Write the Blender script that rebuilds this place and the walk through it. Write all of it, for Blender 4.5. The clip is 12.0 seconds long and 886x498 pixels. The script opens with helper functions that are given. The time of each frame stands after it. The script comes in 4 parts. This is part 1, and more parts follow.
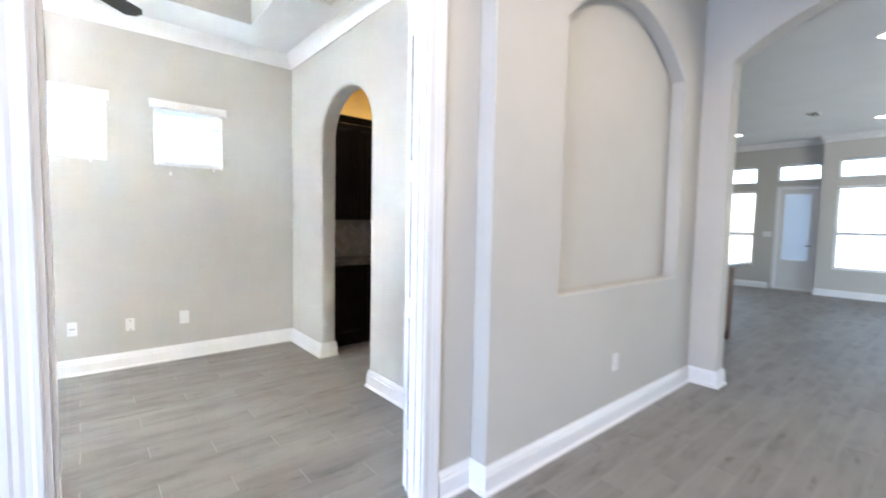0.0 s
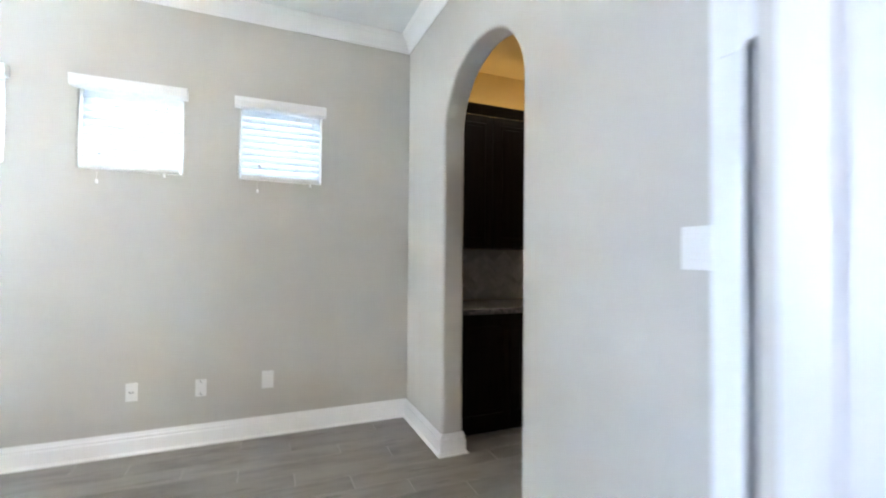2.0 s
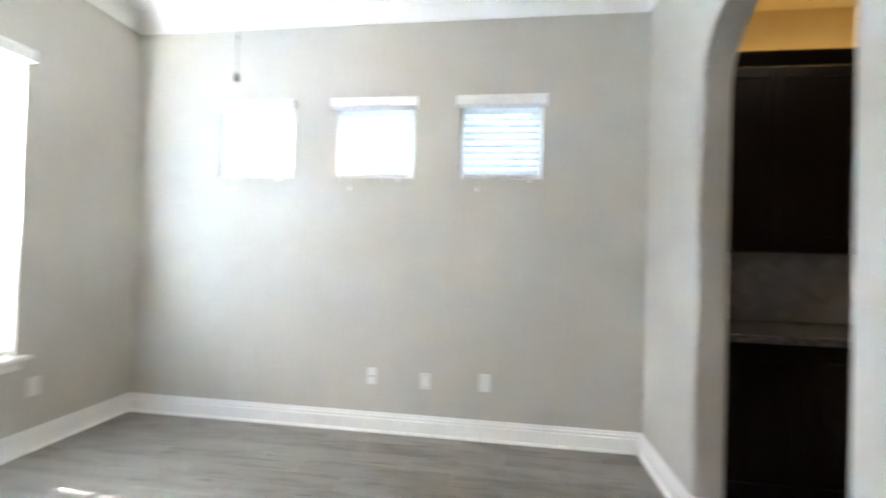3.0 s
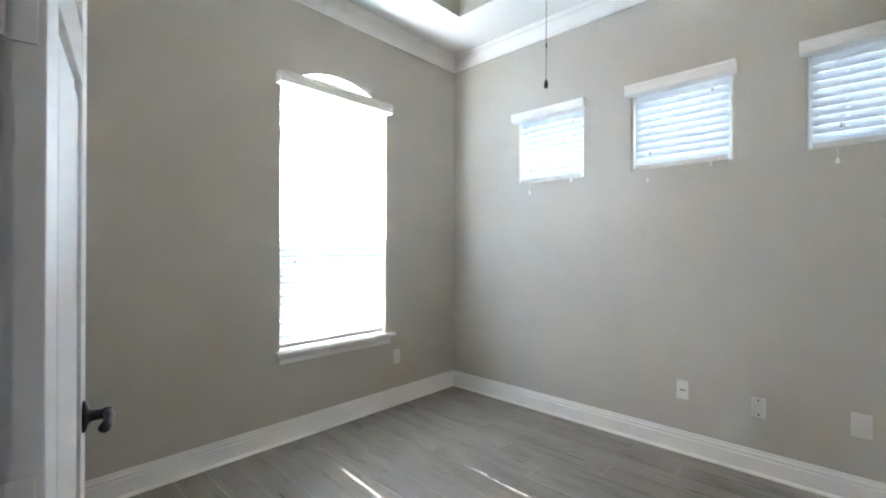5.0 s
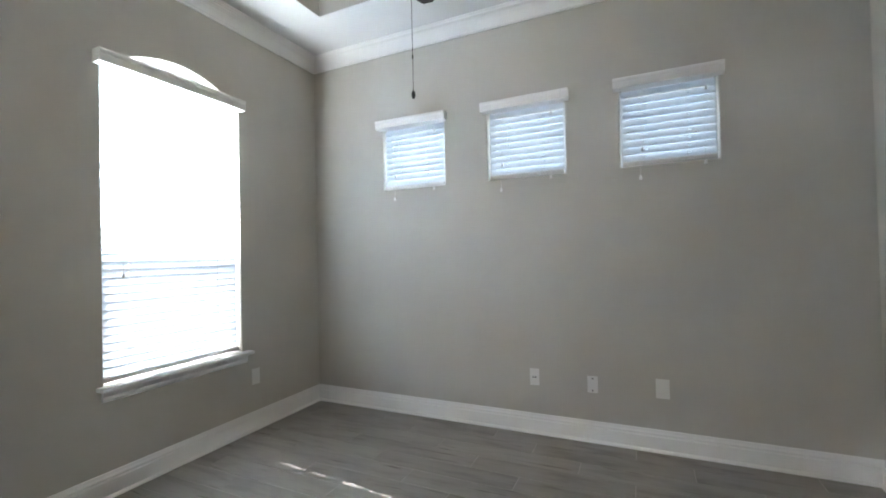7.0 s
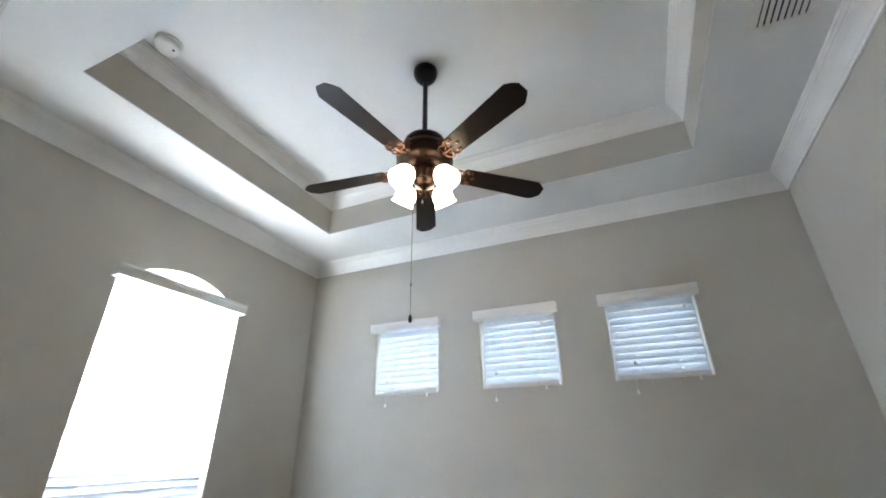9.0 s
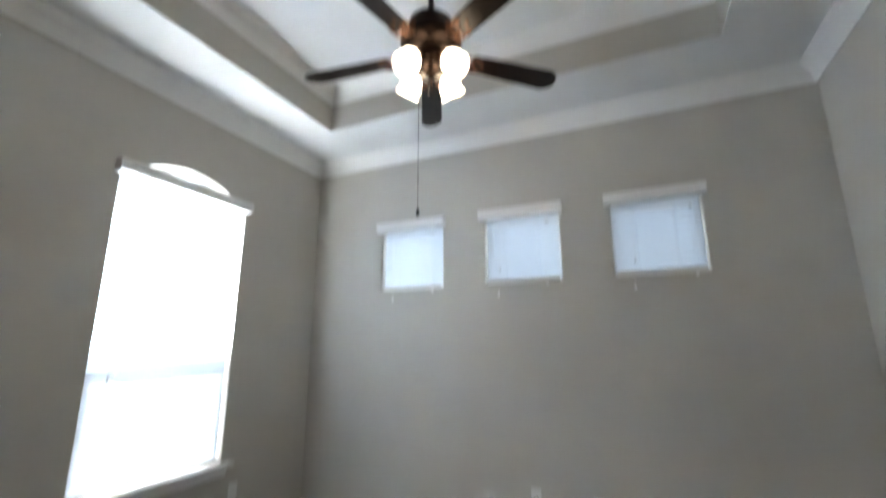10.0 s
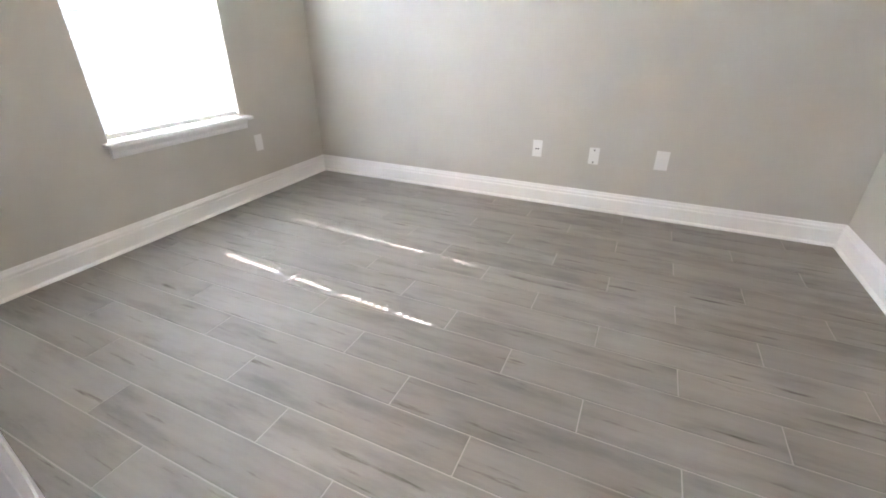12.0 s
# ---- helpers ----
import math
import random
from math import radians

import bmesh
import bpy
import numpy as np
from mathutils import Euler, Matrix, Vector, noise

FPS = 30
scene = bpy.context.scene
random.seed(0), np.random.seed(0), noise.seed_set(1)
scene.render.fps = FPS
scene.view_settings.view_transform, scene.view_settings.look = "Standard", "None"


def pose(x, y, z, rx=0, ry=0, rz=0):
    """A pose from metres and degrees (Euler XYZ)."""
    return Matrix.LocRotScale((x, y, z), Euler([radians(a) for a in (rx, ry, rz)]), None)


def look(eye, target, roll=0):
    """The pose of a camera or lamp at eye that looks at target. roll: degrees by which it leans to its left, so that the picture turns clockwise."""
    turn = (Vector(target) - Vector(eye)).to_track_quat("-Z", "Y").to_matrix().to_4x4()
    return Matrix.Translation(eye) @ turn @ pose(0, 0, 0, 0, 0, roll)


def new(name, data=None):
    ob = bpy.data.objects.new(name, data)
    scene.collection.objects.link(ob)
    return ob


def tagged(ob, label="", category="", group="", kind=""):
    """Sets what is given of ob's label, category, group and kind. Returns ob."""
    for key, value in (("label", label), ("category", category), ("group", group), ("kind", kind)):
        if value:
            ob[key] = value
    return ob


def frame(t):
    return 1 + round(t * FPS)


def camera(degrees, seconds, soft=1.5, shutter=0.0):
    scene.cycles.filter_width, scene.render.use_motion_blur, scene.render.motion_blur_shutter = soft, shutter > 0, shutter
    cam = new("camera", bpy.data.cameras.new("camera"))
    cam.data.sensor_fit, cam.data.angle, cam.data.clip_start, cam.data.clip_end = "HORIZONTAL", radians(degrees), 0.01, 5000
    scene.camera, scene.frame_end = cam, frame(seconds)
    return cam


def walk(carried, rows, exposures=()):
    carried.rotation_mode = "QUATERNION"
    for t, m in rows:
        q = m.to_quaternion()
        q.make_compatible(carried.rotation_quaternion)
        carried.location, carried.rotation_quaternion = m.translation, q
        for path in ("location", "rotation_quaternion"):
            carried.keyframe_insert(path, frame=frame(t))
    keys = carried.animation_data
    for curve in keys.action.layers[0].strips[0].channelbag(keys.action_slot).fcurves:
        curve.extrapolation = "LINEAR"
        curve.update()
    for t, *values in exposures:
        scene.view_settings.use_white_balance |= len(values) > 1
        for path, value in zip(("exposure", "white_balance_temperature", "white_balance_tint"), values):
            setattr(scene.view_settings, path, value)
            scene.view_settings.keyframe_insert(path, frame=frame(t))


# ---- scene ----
cam = camera(92.1, 12.0, 1.8, 0.6)
PATH = [
    (0, (2.043, -4.651, 1.345), (3.328, -3.124, 1.218), 1.1),
    (0.5, (2.183, -4.347, 1.348), (3.329, -2.709, 1.298), 0.5),
    (1, (2.411, -4.006, 1.295), (3.395, -2.265, 1.297), -0.5),
    (1.2, (2.486, -3.865, 1.287), (3.388, -2.08, 1.322), 0.5),
    (1.5, (2.578, -3.669, 1.306), (3.4, -1.846, 1.293), 1.0),
    (1.8, (2.668, -3.432, 1.279), (3.473, -1.601, 1.299), 1.4),
    (2, (2.72, -3.314, 1.278), (3.49, -1.468, 1.316), 0.5),
    (2.1, (2.736, -3.25, 1.279), (3.465, -1.388, 1.328), -0.3),
    (2.5, (2.783, -3.085, 1.283), (3.203, -1.13, 1.303), -0.3),
    (3, (2.841, -2.986, 1.279), (2.572, -1.004, 1.303), 1.6),
    (3.3, (2.811, -2.958, 1.295), (2.194, -1.055, 1.309), 1.3),
    (3.5, (2.784, -2.967, 1.299), (2.021, -1.118, 1.31), 1.3),
    (3.7, (2.762, -2.972, 1.304), (1.849, -1.193, 1.289), 1.0),
    (5.3, (2.679, -3.009, 1.26), (1.294, -1.566, 1.276), 0.3),
    (5.5, (2.668, -3.012, 1.256), (1.303, -1.549, 1.284), 0.6),
    (6, (2.65, -3.028, 1.264), (1.457, -1.423, 1.288), 0.2),
    (6.5, (2.651, -3.022, 1.268), (1.695, -1.265, 1.286), -0.3),
    (6.7, (2.653, -3.021, 1.266), (1.776, -1.223, 1.279), -0.6),
    (8.3, (2.644, -3.045, 1.369), (1.872, -1.254, 1.811), -0.1),
    (8.5, (2.66, -3.044, 1.383), (1.908, -1.308, 2.032), -0.2),
    (9, (2.666, -3.066, 1.426), (1.945, -1.405, 2.274), -0.6),
    (9.5, (2.657, -3.069, 1.436), (1.927, -1.403, 2.269), -0.4),
    (10, (2.64, -3.058, 1.375), (1.848, -1.274, 1.812), -0.2),
    (10.5, (2.589, -3.056, 1.233), (1.789, -1.236, 1.007), 0.3),
    (11, (2.607, -3.053, 1.155), (1.844, -1.366, 0.4), 0.7),
    (11.5, (2.609, -3.045, 1.14), (1.874, -1.436, 0.208), 0.4),
    (12, (2.608, -3.044, 1.143), (1.862, -1.428, 0.231), 0.0),
]
EXPOSURES = [(0, 4.27, 6400, 12), (0.5, 4.22, 6400, 12), (1.0, 4.02, 6400, 12), (1.5, 3.84, 6430, 11), (2.5, 3.70, 6420, 10), (3.0, 3.78, 6470, 10), (3.7, 3.75, 6470, 10), (5.3, 2.77, 6520, 10), (6.7, 2.50, 6520, 10),
             (8.3, 2.76, 6500, 11), (9.0, 2.60, 6500, 11), (9.5, 2.45, 6500, 11), (10.0, 2.38, 6500, 11), (10.5, 2.12, 6550, 12), (11.0, 2.52, 6800, 16), (11.5, 3.32, 6760, 16), (12, 3.75, 6760, 16)]
walk(cam, [(t, look(eye, target, roll)) for t, eye, target, roll in PATH], EXPOSURES)

# ---- plan, in metres: x along the window wall, y towards it, z up ----
RX = 3.79            # room's width
RY = -3.01           # inner face of the door wall
HY = -3.125          # hall face of the door wall
NY = -3.235          # face of the niche wall
CEIL = 3.05          # border of the tray ceiling
TRAY = 3.38          # top of the tray
TX0, TX1, TY0, TY1 = 0.54, 3.225, -2.40, -0.545
DX0, DX1, DOOR_H = 1.945, 3.215, 2.44
HALL_C = 3.36
LIV_C = 3.2
COLX = 6.06

# ---- world and light ----
SUN_WAY = Vector((1.0, -0.075, -1.15)).normalized()
world = bpy.data.worlds.new("sky")
scene.world = world
world.use_nodes = True
wn = world.node_tree
sky = wn.nodes.new("ShaderNodeTexSky")
sky.sky_type = 'NISHITA'
sky.sun_disc = False
sky.sun_elevation = math.asin(-SUN_WAY.z)
sky.sun_rotation = math.atan2(-SUN_WAY.x, -SUN_WAY.y)
wn.links.new(sky.outputs[0], wn.nodes["Background"].inputs[0])
wn.nodes["Background"].inputs[1].default_value = 0.06

sun = new("sun", bpy.data.lights.new("sun", 'SUN'))
sun.data.energy = 5.0
sun.data.angle = radians(0.28)
sun.data.color = (1.0, 0.97, 0.93)
sun.matrix_world = look((-20, 1.5, 23), Vector((-20, 1.5, 23)) + SUN_WAY)


def window_light(name, eye, way, sx, sy, watts, color):
    """Sky light standing in a window's opening, outside the blind; also makes added fill lamps."""
    ob = new(name, bpy.data.lights.new(name, 'AREA'))
    ob.data.shape = 'RECTANGLE'
    ob.data.size, ob.data.size_y = sx, sy
    ob.data.energy, ob.data.color = watts * 0.2, color
    ob.matrix_world = look(eye, Vector(eye) + Vector(way))
    return ob


SKY_COL = (0.93, 0.975, 1.0)
window_light("window_light", (-0.066, -1.26, 1.8125), (1, 0, 0), 0.84, 0.955, 190, SKY_COL)
window_light("window_light", (-0.066, -1.26, 0.945), (1, 0, 0), 0.84, 0.61, 5.0, (0.95, 0.97, 1.0))
window_light("window_light", (-0.150, -1.2575, 2.450), (1, 0, 0), 0.84, 0.14, 12, (0.80, 0.92, 1.0))
for wx in (1.0, 1.917, 2.822):
    window_light("window_light", (wx, 0.068, 2.06), (0, -1, 0), 0.52, 0.46, 3.0 - 0.6 * wx, (0.74, 0.87, 1.0))
window_light("window_light", (13.66, -1.5, 1.5), (-1, 0, 0), 0.8, 2.0, 1.4, (0.8, 0.9, 1.0))
window_light("window_light", (13.66, -4.1, 1.5), (-1, 0, 0), 1.9, 2.0, 3.4, (0.8, 0.9, 1.0))
# unseen fill for the living room, not a known window
window_light("window_light", (10.5, -7.93, 1.6), (0, 1, 0), 4.0, 2.2, 27, (0.8, 0.9, 1.0))
window_light("window_light", (-0.66, -4.6, 1.0), (1, 0, 0), 1.3, 1.3, 41, (0.42, 0.60, 1.0))


# added lamp without a fixture, brightens the ochre wall above the cabinets
pantry_fill = window_light("pantry_fill_light", (4.75, -0.20, 2.44), (0, 0.35, 1), 1.5, 0.05, 1.1, (1.0, 0.84, 0.58))


def down_light(x, y, z, watts):
    ob = new("unseen_bulb", bpy.data.lights.new("unseen_bulb", 'SPOT'))
    ob.data.energy, ob.data.spot_size, ob.data.spot_blend = watts * 0.2, radians(165), 0.5
    ob.data.shadow_soft_size, ob.data.color = 0.05, (1.0, 0.81, 0.62)
    ob.matrix_world = pose(x, y, z)


# ---- materials ----
def nodes_of(name):
    m = bpy.data.materials.new(name)
    m.use_nodes = True
    return m, m.node_tree.nodes, m.node_tree.links, m.node_tree.nodes["Principled BSDF"]


def ramp(n, l, src, stops):
    r = n.new("ShaderNodeValToRGB")
    while len(r.color_ramp.elements) < len(stops):
        r.color_ramp.elements.new(0.5)
    for e, (pos, col) in zip(r.color_ramp.elements, stops):
        e.position, e.color = pos, (*col, 1)
    l.new(src, r.inputs[0])
    return r.outputs[0]


def noise_tex(n, l, co, scale, detail=3.0, rough=0.55):
    t = n.new("ShaderNodeTexNoise")
    t.inputs["Scale"].default_value, t.inputs["Detail"].default_value, t.inputs["Roughness"].default_value = scale, detail, rough
    l.new(co, t.inputs["Vector"])
    return t.outputs[0]


def bump(n, l, b, src, strength, dist=0.002):
    k = n.new("ShaderNodeBump")
    k.inputs["Strength"].default_value, k.inputs["Distance"].default_value = strength, dist
    l.new(src, k.inputs["Height"])
    l.new(k.outputs[0], b.inputs["Normal"])


def paint(name, col, rough, grain=900.0, relief=0.15, patch=0.03, dirt=0.0):
    """Wall or trim paint: faint blotches, a rolled or sprayed relief."""
    m, n, l, b = nodes_of(name)
    co = n.new("ShaderNodeNewGeometry").outputs["Position"]
    lo = tuple(max(0, c * (1 - patch)) for c in col)
    hi = tuple(min(1, c * (1 + patch)) for c in col)
    base = ramp(n, l, noise_tex(n, l, co, 1.7, 4), [(0.3, lo), (0.7, hi)])
    l.new(base, b.inputs["Base Color"])
    r = n.new("ShaderNodeMapRange")
    l.new(noise_tex(n, l, co, 6.0, 3), r.inputs[0])
    r.inputs[3].default_value, r.inputs[4].default_value = rough - 0.06, rough + 0.06
    l.new(r.outputs[0], b.inputs["Roughness"])
    bump(n, l, b, noise_tex(n, l, co, grain, 2), relief, 0.0006)
    return m


WALL = paint("greige_wall_paint", (0.540, 0.525, 0.485), 0.80, 260.0, 0.25)
WALL.node_tree.nodes["Principled BSDF"].inputs["Specular IOR Level"].default_value = 0.04
CEILING = paint("white_ceiling_paint", (0.765, 0.78, 0.78), 0.8, 180.0, 0.3)
TRIM = paint("white_trim_paint", (0.83, 0.83, 0.82), 0.32, 60.0, 0.05, 0.015)
DOOR_WHITE = paint("white_door_paint", (0.72, 0.72, 0.72), 0.35, 40.0, 0.05, 0.02)
OCHRE = paint("golden_ochre_wall_paint", (0.56, 0.38, 0.13), 0.6, 260.0, 0.2)
PLATE = paint("white_plastic_plate", (0.76, 0.76, 0.74), 0.3, 30.0, 0.02, 0.01)
OUTSIDE = paint("pale_stucco", (0.5, 0.47, 0.42), 0.9, 90.0, 0.6, 0.08)
# for strips that stand in for the shaded door gap; no real seal
GAP_STRIP = paint("gap_strip_paint", (0.80, 0.80, 0.79), 0.7, 40.0, 0.08, 0.02)
SAND = paint("dry_ground", (0.13, 0.12, 0.095), 0.95, 12.0, 0.8, 0.25)


def plain(name, col, rough, metal=0.0, grain=0.0, spread=0.12):
    m, n, l, b = nodes_of(name)
    co = n.new("ShaderNodeTexCoord").outputs["Object"]
    lo, hi = tuple(c * (1 - spread) for c in col), tuple(min(1, c * (1 + spread)) for c in col)
    l.new(ramp(n, l, noise_tex(n, l, co, 35.0, 4), [(0.3, lo), (0.7, hi)]), b.inputs["Base Color"])
    b.inputs["Roughness"].default_value, b.inputs["Metallic"].default_value = rough, metal
    if grain:
        bump(n, l, b, noise_tex(n, l, co, grain, 3), 0.2, 0.0005)
    return m


def wood(name, dark, light, rough, axis_scale=(2.0, 30.0, 30.0), gloss=0.5):
    m, n, l, b = nodes_of(name)
    co = n.new("ShaderNodeTexCoord").outputs["Object"]
    mp = n.new("ShaderNodeMapping")
    mp.inputs["Scale"].default_value = axis_scale
    l.new(co, mp.inputs[0])
    f = noise_tex(n, l, mp.outputs[0], 1.5, 6, 0.65)
    l.new(ramp(n, l, f, [(0.25, dark), (0.75, light)]), b.inputs["Base Color"])
    b.inputs["Roughness"].default_value = rough
    b.inputs["Specular IOR Level"].default_value = gloss
    bump(n, l, b, f, 0.15, 0.0008)
    return m


ESPRESSO = wood("espresso_stained_wood", (0.004, 0.0028, 0.0024), (0.010, 0.006, 0.005), 0.42, (30.0, 30.0, 2.0), 0.12)
BROWN_WOOD = wood("brown_stained_wood", (0.06, 0.03, 0.018), (0.14, 0.07, 0.04), 0.4, (20.0, 20.0, 2.0))
BLADE = wood("dark_walnut_blade", (0.006, 0.0032, 0.0024), (0.016, 0.008, 0.0055), 0.38, (2.0, 40.0, 10.0), 0.24)
BRONZE = plain("oil_rubbed_bronze", (0.026, 0.016, 0.012), 0.38, 0.85, 200.0, 0.3)
COPPER = plain("brushed_copper_highlight", (0.13, 0.065, 0.040), 0.38, 0.9, 150.0, 0.3)
BLACK = plain("black_metal", (0.012, 0.012, 0.013), 0.35, 0.6, 200.0)
STEEL = plain("satin_nickel", (0.55, 0.55, 0.54), 0.3, 1.0)
GRANITE = plain("grey_speckled_granite", (0.12, 0.11, 0.11), 0.18, 0.0, 0.0, 0.6)
DARK = plain("dark_duct", (0.02, 0.02, 0.02), 0.9)
VINYL = plain("white_vinyl_frame", (0.72, 0.73, 0.74), 0.35)
GROUT = paint("pale_grout", (0.38, 0.365, 0.34), 0.9, 300.0, 0.4, 0.08)


def plank_material():
    """Wood-look porcelain: grey, long soft grain, dark knots and mineral streaks, each tile its own."""
    m, n, l, b = nodes_of("grey_wood_look_tile")
    co = n.new("ShaderNodeTexCoord").outputs["Object"]
    info = n.new("ShaderNodeObjectInfo")
    geo = n.new("ShaderNodeNewGeometry")
    add = n.new("ShaderNodeMath")
    add.operation = 'ADD'
    l.new(info.outputs["Random"], add.inputs[0])
    l.new(geo.outputs["Random Per Island"], add.inputs[1])
    k = n.new("ShaderNodeMath")
    k.operation = 'MULTIPLY'
    k.inputs[1].default_value = 37.0
    l.new(add.outputs[0], k.inputs[0])
    comb = n.new("ShaderNodeCombineXYZ")
    l.new(k.outputs[0], comb.inputs[2])
    l.new(k.outputs[0], comb.inputs[0])
    sh = n.new("ShaderNodeVectorMath")
    l.new(co, sh.inputs[0])
    l.new(comb.outputs[0], sh.inputs[1])

    def stretched(sx, sy, scale, detail):
        mp = n.new("ShaderNodeMapping")
        mp.inputs["Scale"].default_value = (sx, sy, 1)
        l.new(sh.outputs[0], mp.inputs[0])
        return noise_tex(n, l, mp.outputs[0], scale, detail, 0.6)

    grain = stretched(1.2, 16.0, 2.4, 6)
    cloud = stretched(1.0, 4.5, 2.4, 5)
    streak = stretched(1.5, 19.0, 2.0, 4)
    c1 = ramp(n, l, grain, [(0.25, (0.222, 0.209, 0.192)), (0.5, (0.240, 0.228, 0.210)), (0.75, (0.255, 0.242, 0.224))])
    c2 = ramp(n, l, cloud, [(0.25, (0.64, 0.64, 0.65)), (0.5, (1.0, 1.0, 1.0)), (0.75, (1.14, 1.13, 1.12))])
    mul = n.new("ShaderNodeMix")
    mul.data_type, mul.blend_type = 'RGBA', 'MULTIPLY'
    mul.inputs[0].default_value = 1.0
    l.new(c1, mul.inputs[6])
    l.new(c2, mul.inputs[7])
    c3 = ramp(n, l, streak, [(0.625, (1, 1, 1)), (0.665, (0.76, 0.74, 0.72)), (0.73, (0.34, 0.32, 0.30))])
    mul2 = n.new("ShaderNodeMix")
    mul2.data_type, mul2.blend_type = 'RGBA', 'MULTIPLY'
    mul2.inputs[0].default_value = 1.0
    l.new(mul.outputs[2], mul2.inputs[6])
    l.new(c3, mul2.inputs[7])
    tone = n.new("ShaderNodeMapRange")
    l.new(add.outputs[0], tone.inputs[0])
    tone.inputs[2].default_value = 2.0
    tone.inputs[3].default_value, tone.inputs[4].default_value = 0.84, 1.16
    hsv = n.new("ShaderNodeHueSaturation")
    l.new(tone.outputs[0], hsv.inputs["Value"])
    l.new(mul2.outputs[2], hsv.inputs["Color"])
    l.new(hsv.outputs[0], b.inputs["Base Color"])
    r = n.new("ShaderNodeMapRange")
    l.new(grain, r.inputs[0])
    r.inputs[3].default_value, r.inputs[4].default_value = 0.46, 0.60
    l.new(r.outputs[0], b.inputs["Roughness"])
    bump(n, l, b, grain, 0.12, 0.0006)
    return m


TILE = plank_material()


def slat_material():
    """Faux-wood slats: white, letting some daylight through."""
    m, n, l, b = nodes_of("white_faux_wood_slat")
    b.inputs["Base Color"].default_value = (0.82, 0.83, 0.84, 1)
    b.inputs["Roughness"].default_value = 0.4
    tr = n.new("ShaderNodeBsdfTranslucent")
    tr.inputs[0].default_value = (0.80, 0.87, 0.95, 1)
    mix = n.new("ShaderNodeMixShader")
    mix.inputs[0].default_value = 0.33
    l.new(b.outputs[0], mix.inputs[1])
    l.new(tr.outputs[0], mix.inputs[2])
    l.new(mix.outputs[0], n["Material Output"].inputs[0])
    return m


SLAT = slat_material()


def glass_material():
    m, n, l, b = nodes_of("clear_glass")
    b.inputs["Base Color"].default_value = (0.97, 0.99, 0.98, 1)
    b.inputs["Roughness"].default_value = 0.0
    b.inputs["Transmission Weight"].default_value = 1.0
    b.inputs["IOR"].default_value = 1.45
    return m


GLASS = glass_material()


def glow(name, col, strength):
    m, n, l, b = nodes_of(name)
    b.inputs["Base Color"].default_value = (0.8, 0.8, 0.78, 1)
    b.inputs["Emission Color"].default_value = (*col, 1)
    b.inputs["Emission Strength"].default_value = strength
    b.inputs["Roughness"].default_value = 0.4
    return m


LIT_SHADE = glow("lit_frosted_glass", (1.0, 0.81, 0.56), 2.6)
LIT_CAN = glow("lit_can_lens", (1.0, 0.93, 0.84), 2.8)


def herringbone_tile():
    m, n, l, b = nodes_of("grey_marble_tile")
    co = n.new("ShaderNodeTexCoord").outputs["Object"]
    info = n.new("ShaderNodeObjectInfo")
    add = n.new("ShaderNodeVectorMath")
    l.new(co, add.inputs[0])
    l.new(info.outputs["Random"], add.inputs[1])
    l.new(ramp(n, l, noise_tex(n, l, add.outputs[0], 9.0, 6, 0.6), [(0.25, (0.30, 0.28, 0.27)), (0.55, (0.46, 0.44, 0.42)), (0.8, (0.56, 0.54, 0.52))]), b.inputs["Base Color"])
    b.inputs["Roughness"].default_value = 0.28
    return m


SPLASH = herringbone_tile()


# ---- mesh helpers ----
def mesh_of(name, bm, mat):
    me = bpy.data.meshes.new(name)
    bmesh.ops.recalc_face_normals(bm, faces=bm.faces)
    bm.to_mesh(me)
    bm.free()
    me.materials.append(mat)
    return me


def part(name, bm, mat, parent=None, label="", smooth=False):
    ob = new(name, mesh_of(name, bm, mat))
    if smooth:
        for p in ob.data.polygons:
            p.use_smooth = True
    if parent is not None:
        ob.parent = parent
    if label:
        ob["label"] = label
    return ob


def holder(name, m, label, category, group="", kind=""):
    ob = new(name)
    ob.matrix_basis = m
    ob.empty_display_size = 0.1
    return tagged(ob, label, category, group, kind)


def box(bm, a, c, bevel=0.0, segs=2):
    """A box from corner a to corner c, its edges rounded."""
    made = bmesh.ops.create_cube(bm, size=1.0)["verts"]
    for v in made:
        v.co = Vector([a[i] + (c[i] - a[i]) * (v.co[i] + 0.5) for i in range(3)])
    if bevel:
        edges = {e for v in made for e in v.link_edges}
        bmesh.ops.bevel(bm, geom=list(edges), offset=bevel, segments=segs, profile=0.5, affect='EDGES')
    return bm


def boxed(a, c, bevel=0.0, segs=2):
    return box(bmesh.new(), a, c, bevel, segs)


def lathe(bm, profile, segs=32, m=None):
    """A turned shape from (radius, height) pairs."""
    rings = []
    for r, z in profile:
        ring = [bm.verts.new((r * math.cos(2 * math.pi * i / segs), r * math.sin(2 * math.pi * i / segs), z)) for i in range(segs)]
        rings.append(ring)
    for r0, r1 in zip(rings, rings[1:]):
        for i in range(segs):
            bm.faces.new((r0[i], r0[(i + 1) % segs], r1[(i + 1) % segs], r1[i]))
    if profile[0][0] > 1e-4:
        bm.faces.new(rings[0])
    if profile[-1][0] > 1e-4:
        bm.faces.new(rings[-1])
    bmesh.ops.remove_doubles(bm, verts=[v for r in (rings[0], rings[-1]) for v in r], dist=1e-5)
    if m is not None:
        bmesh.ops.transform(bm, matrix=m, verts=[v for r in rings for v in r if v.is_valid])
    return bm


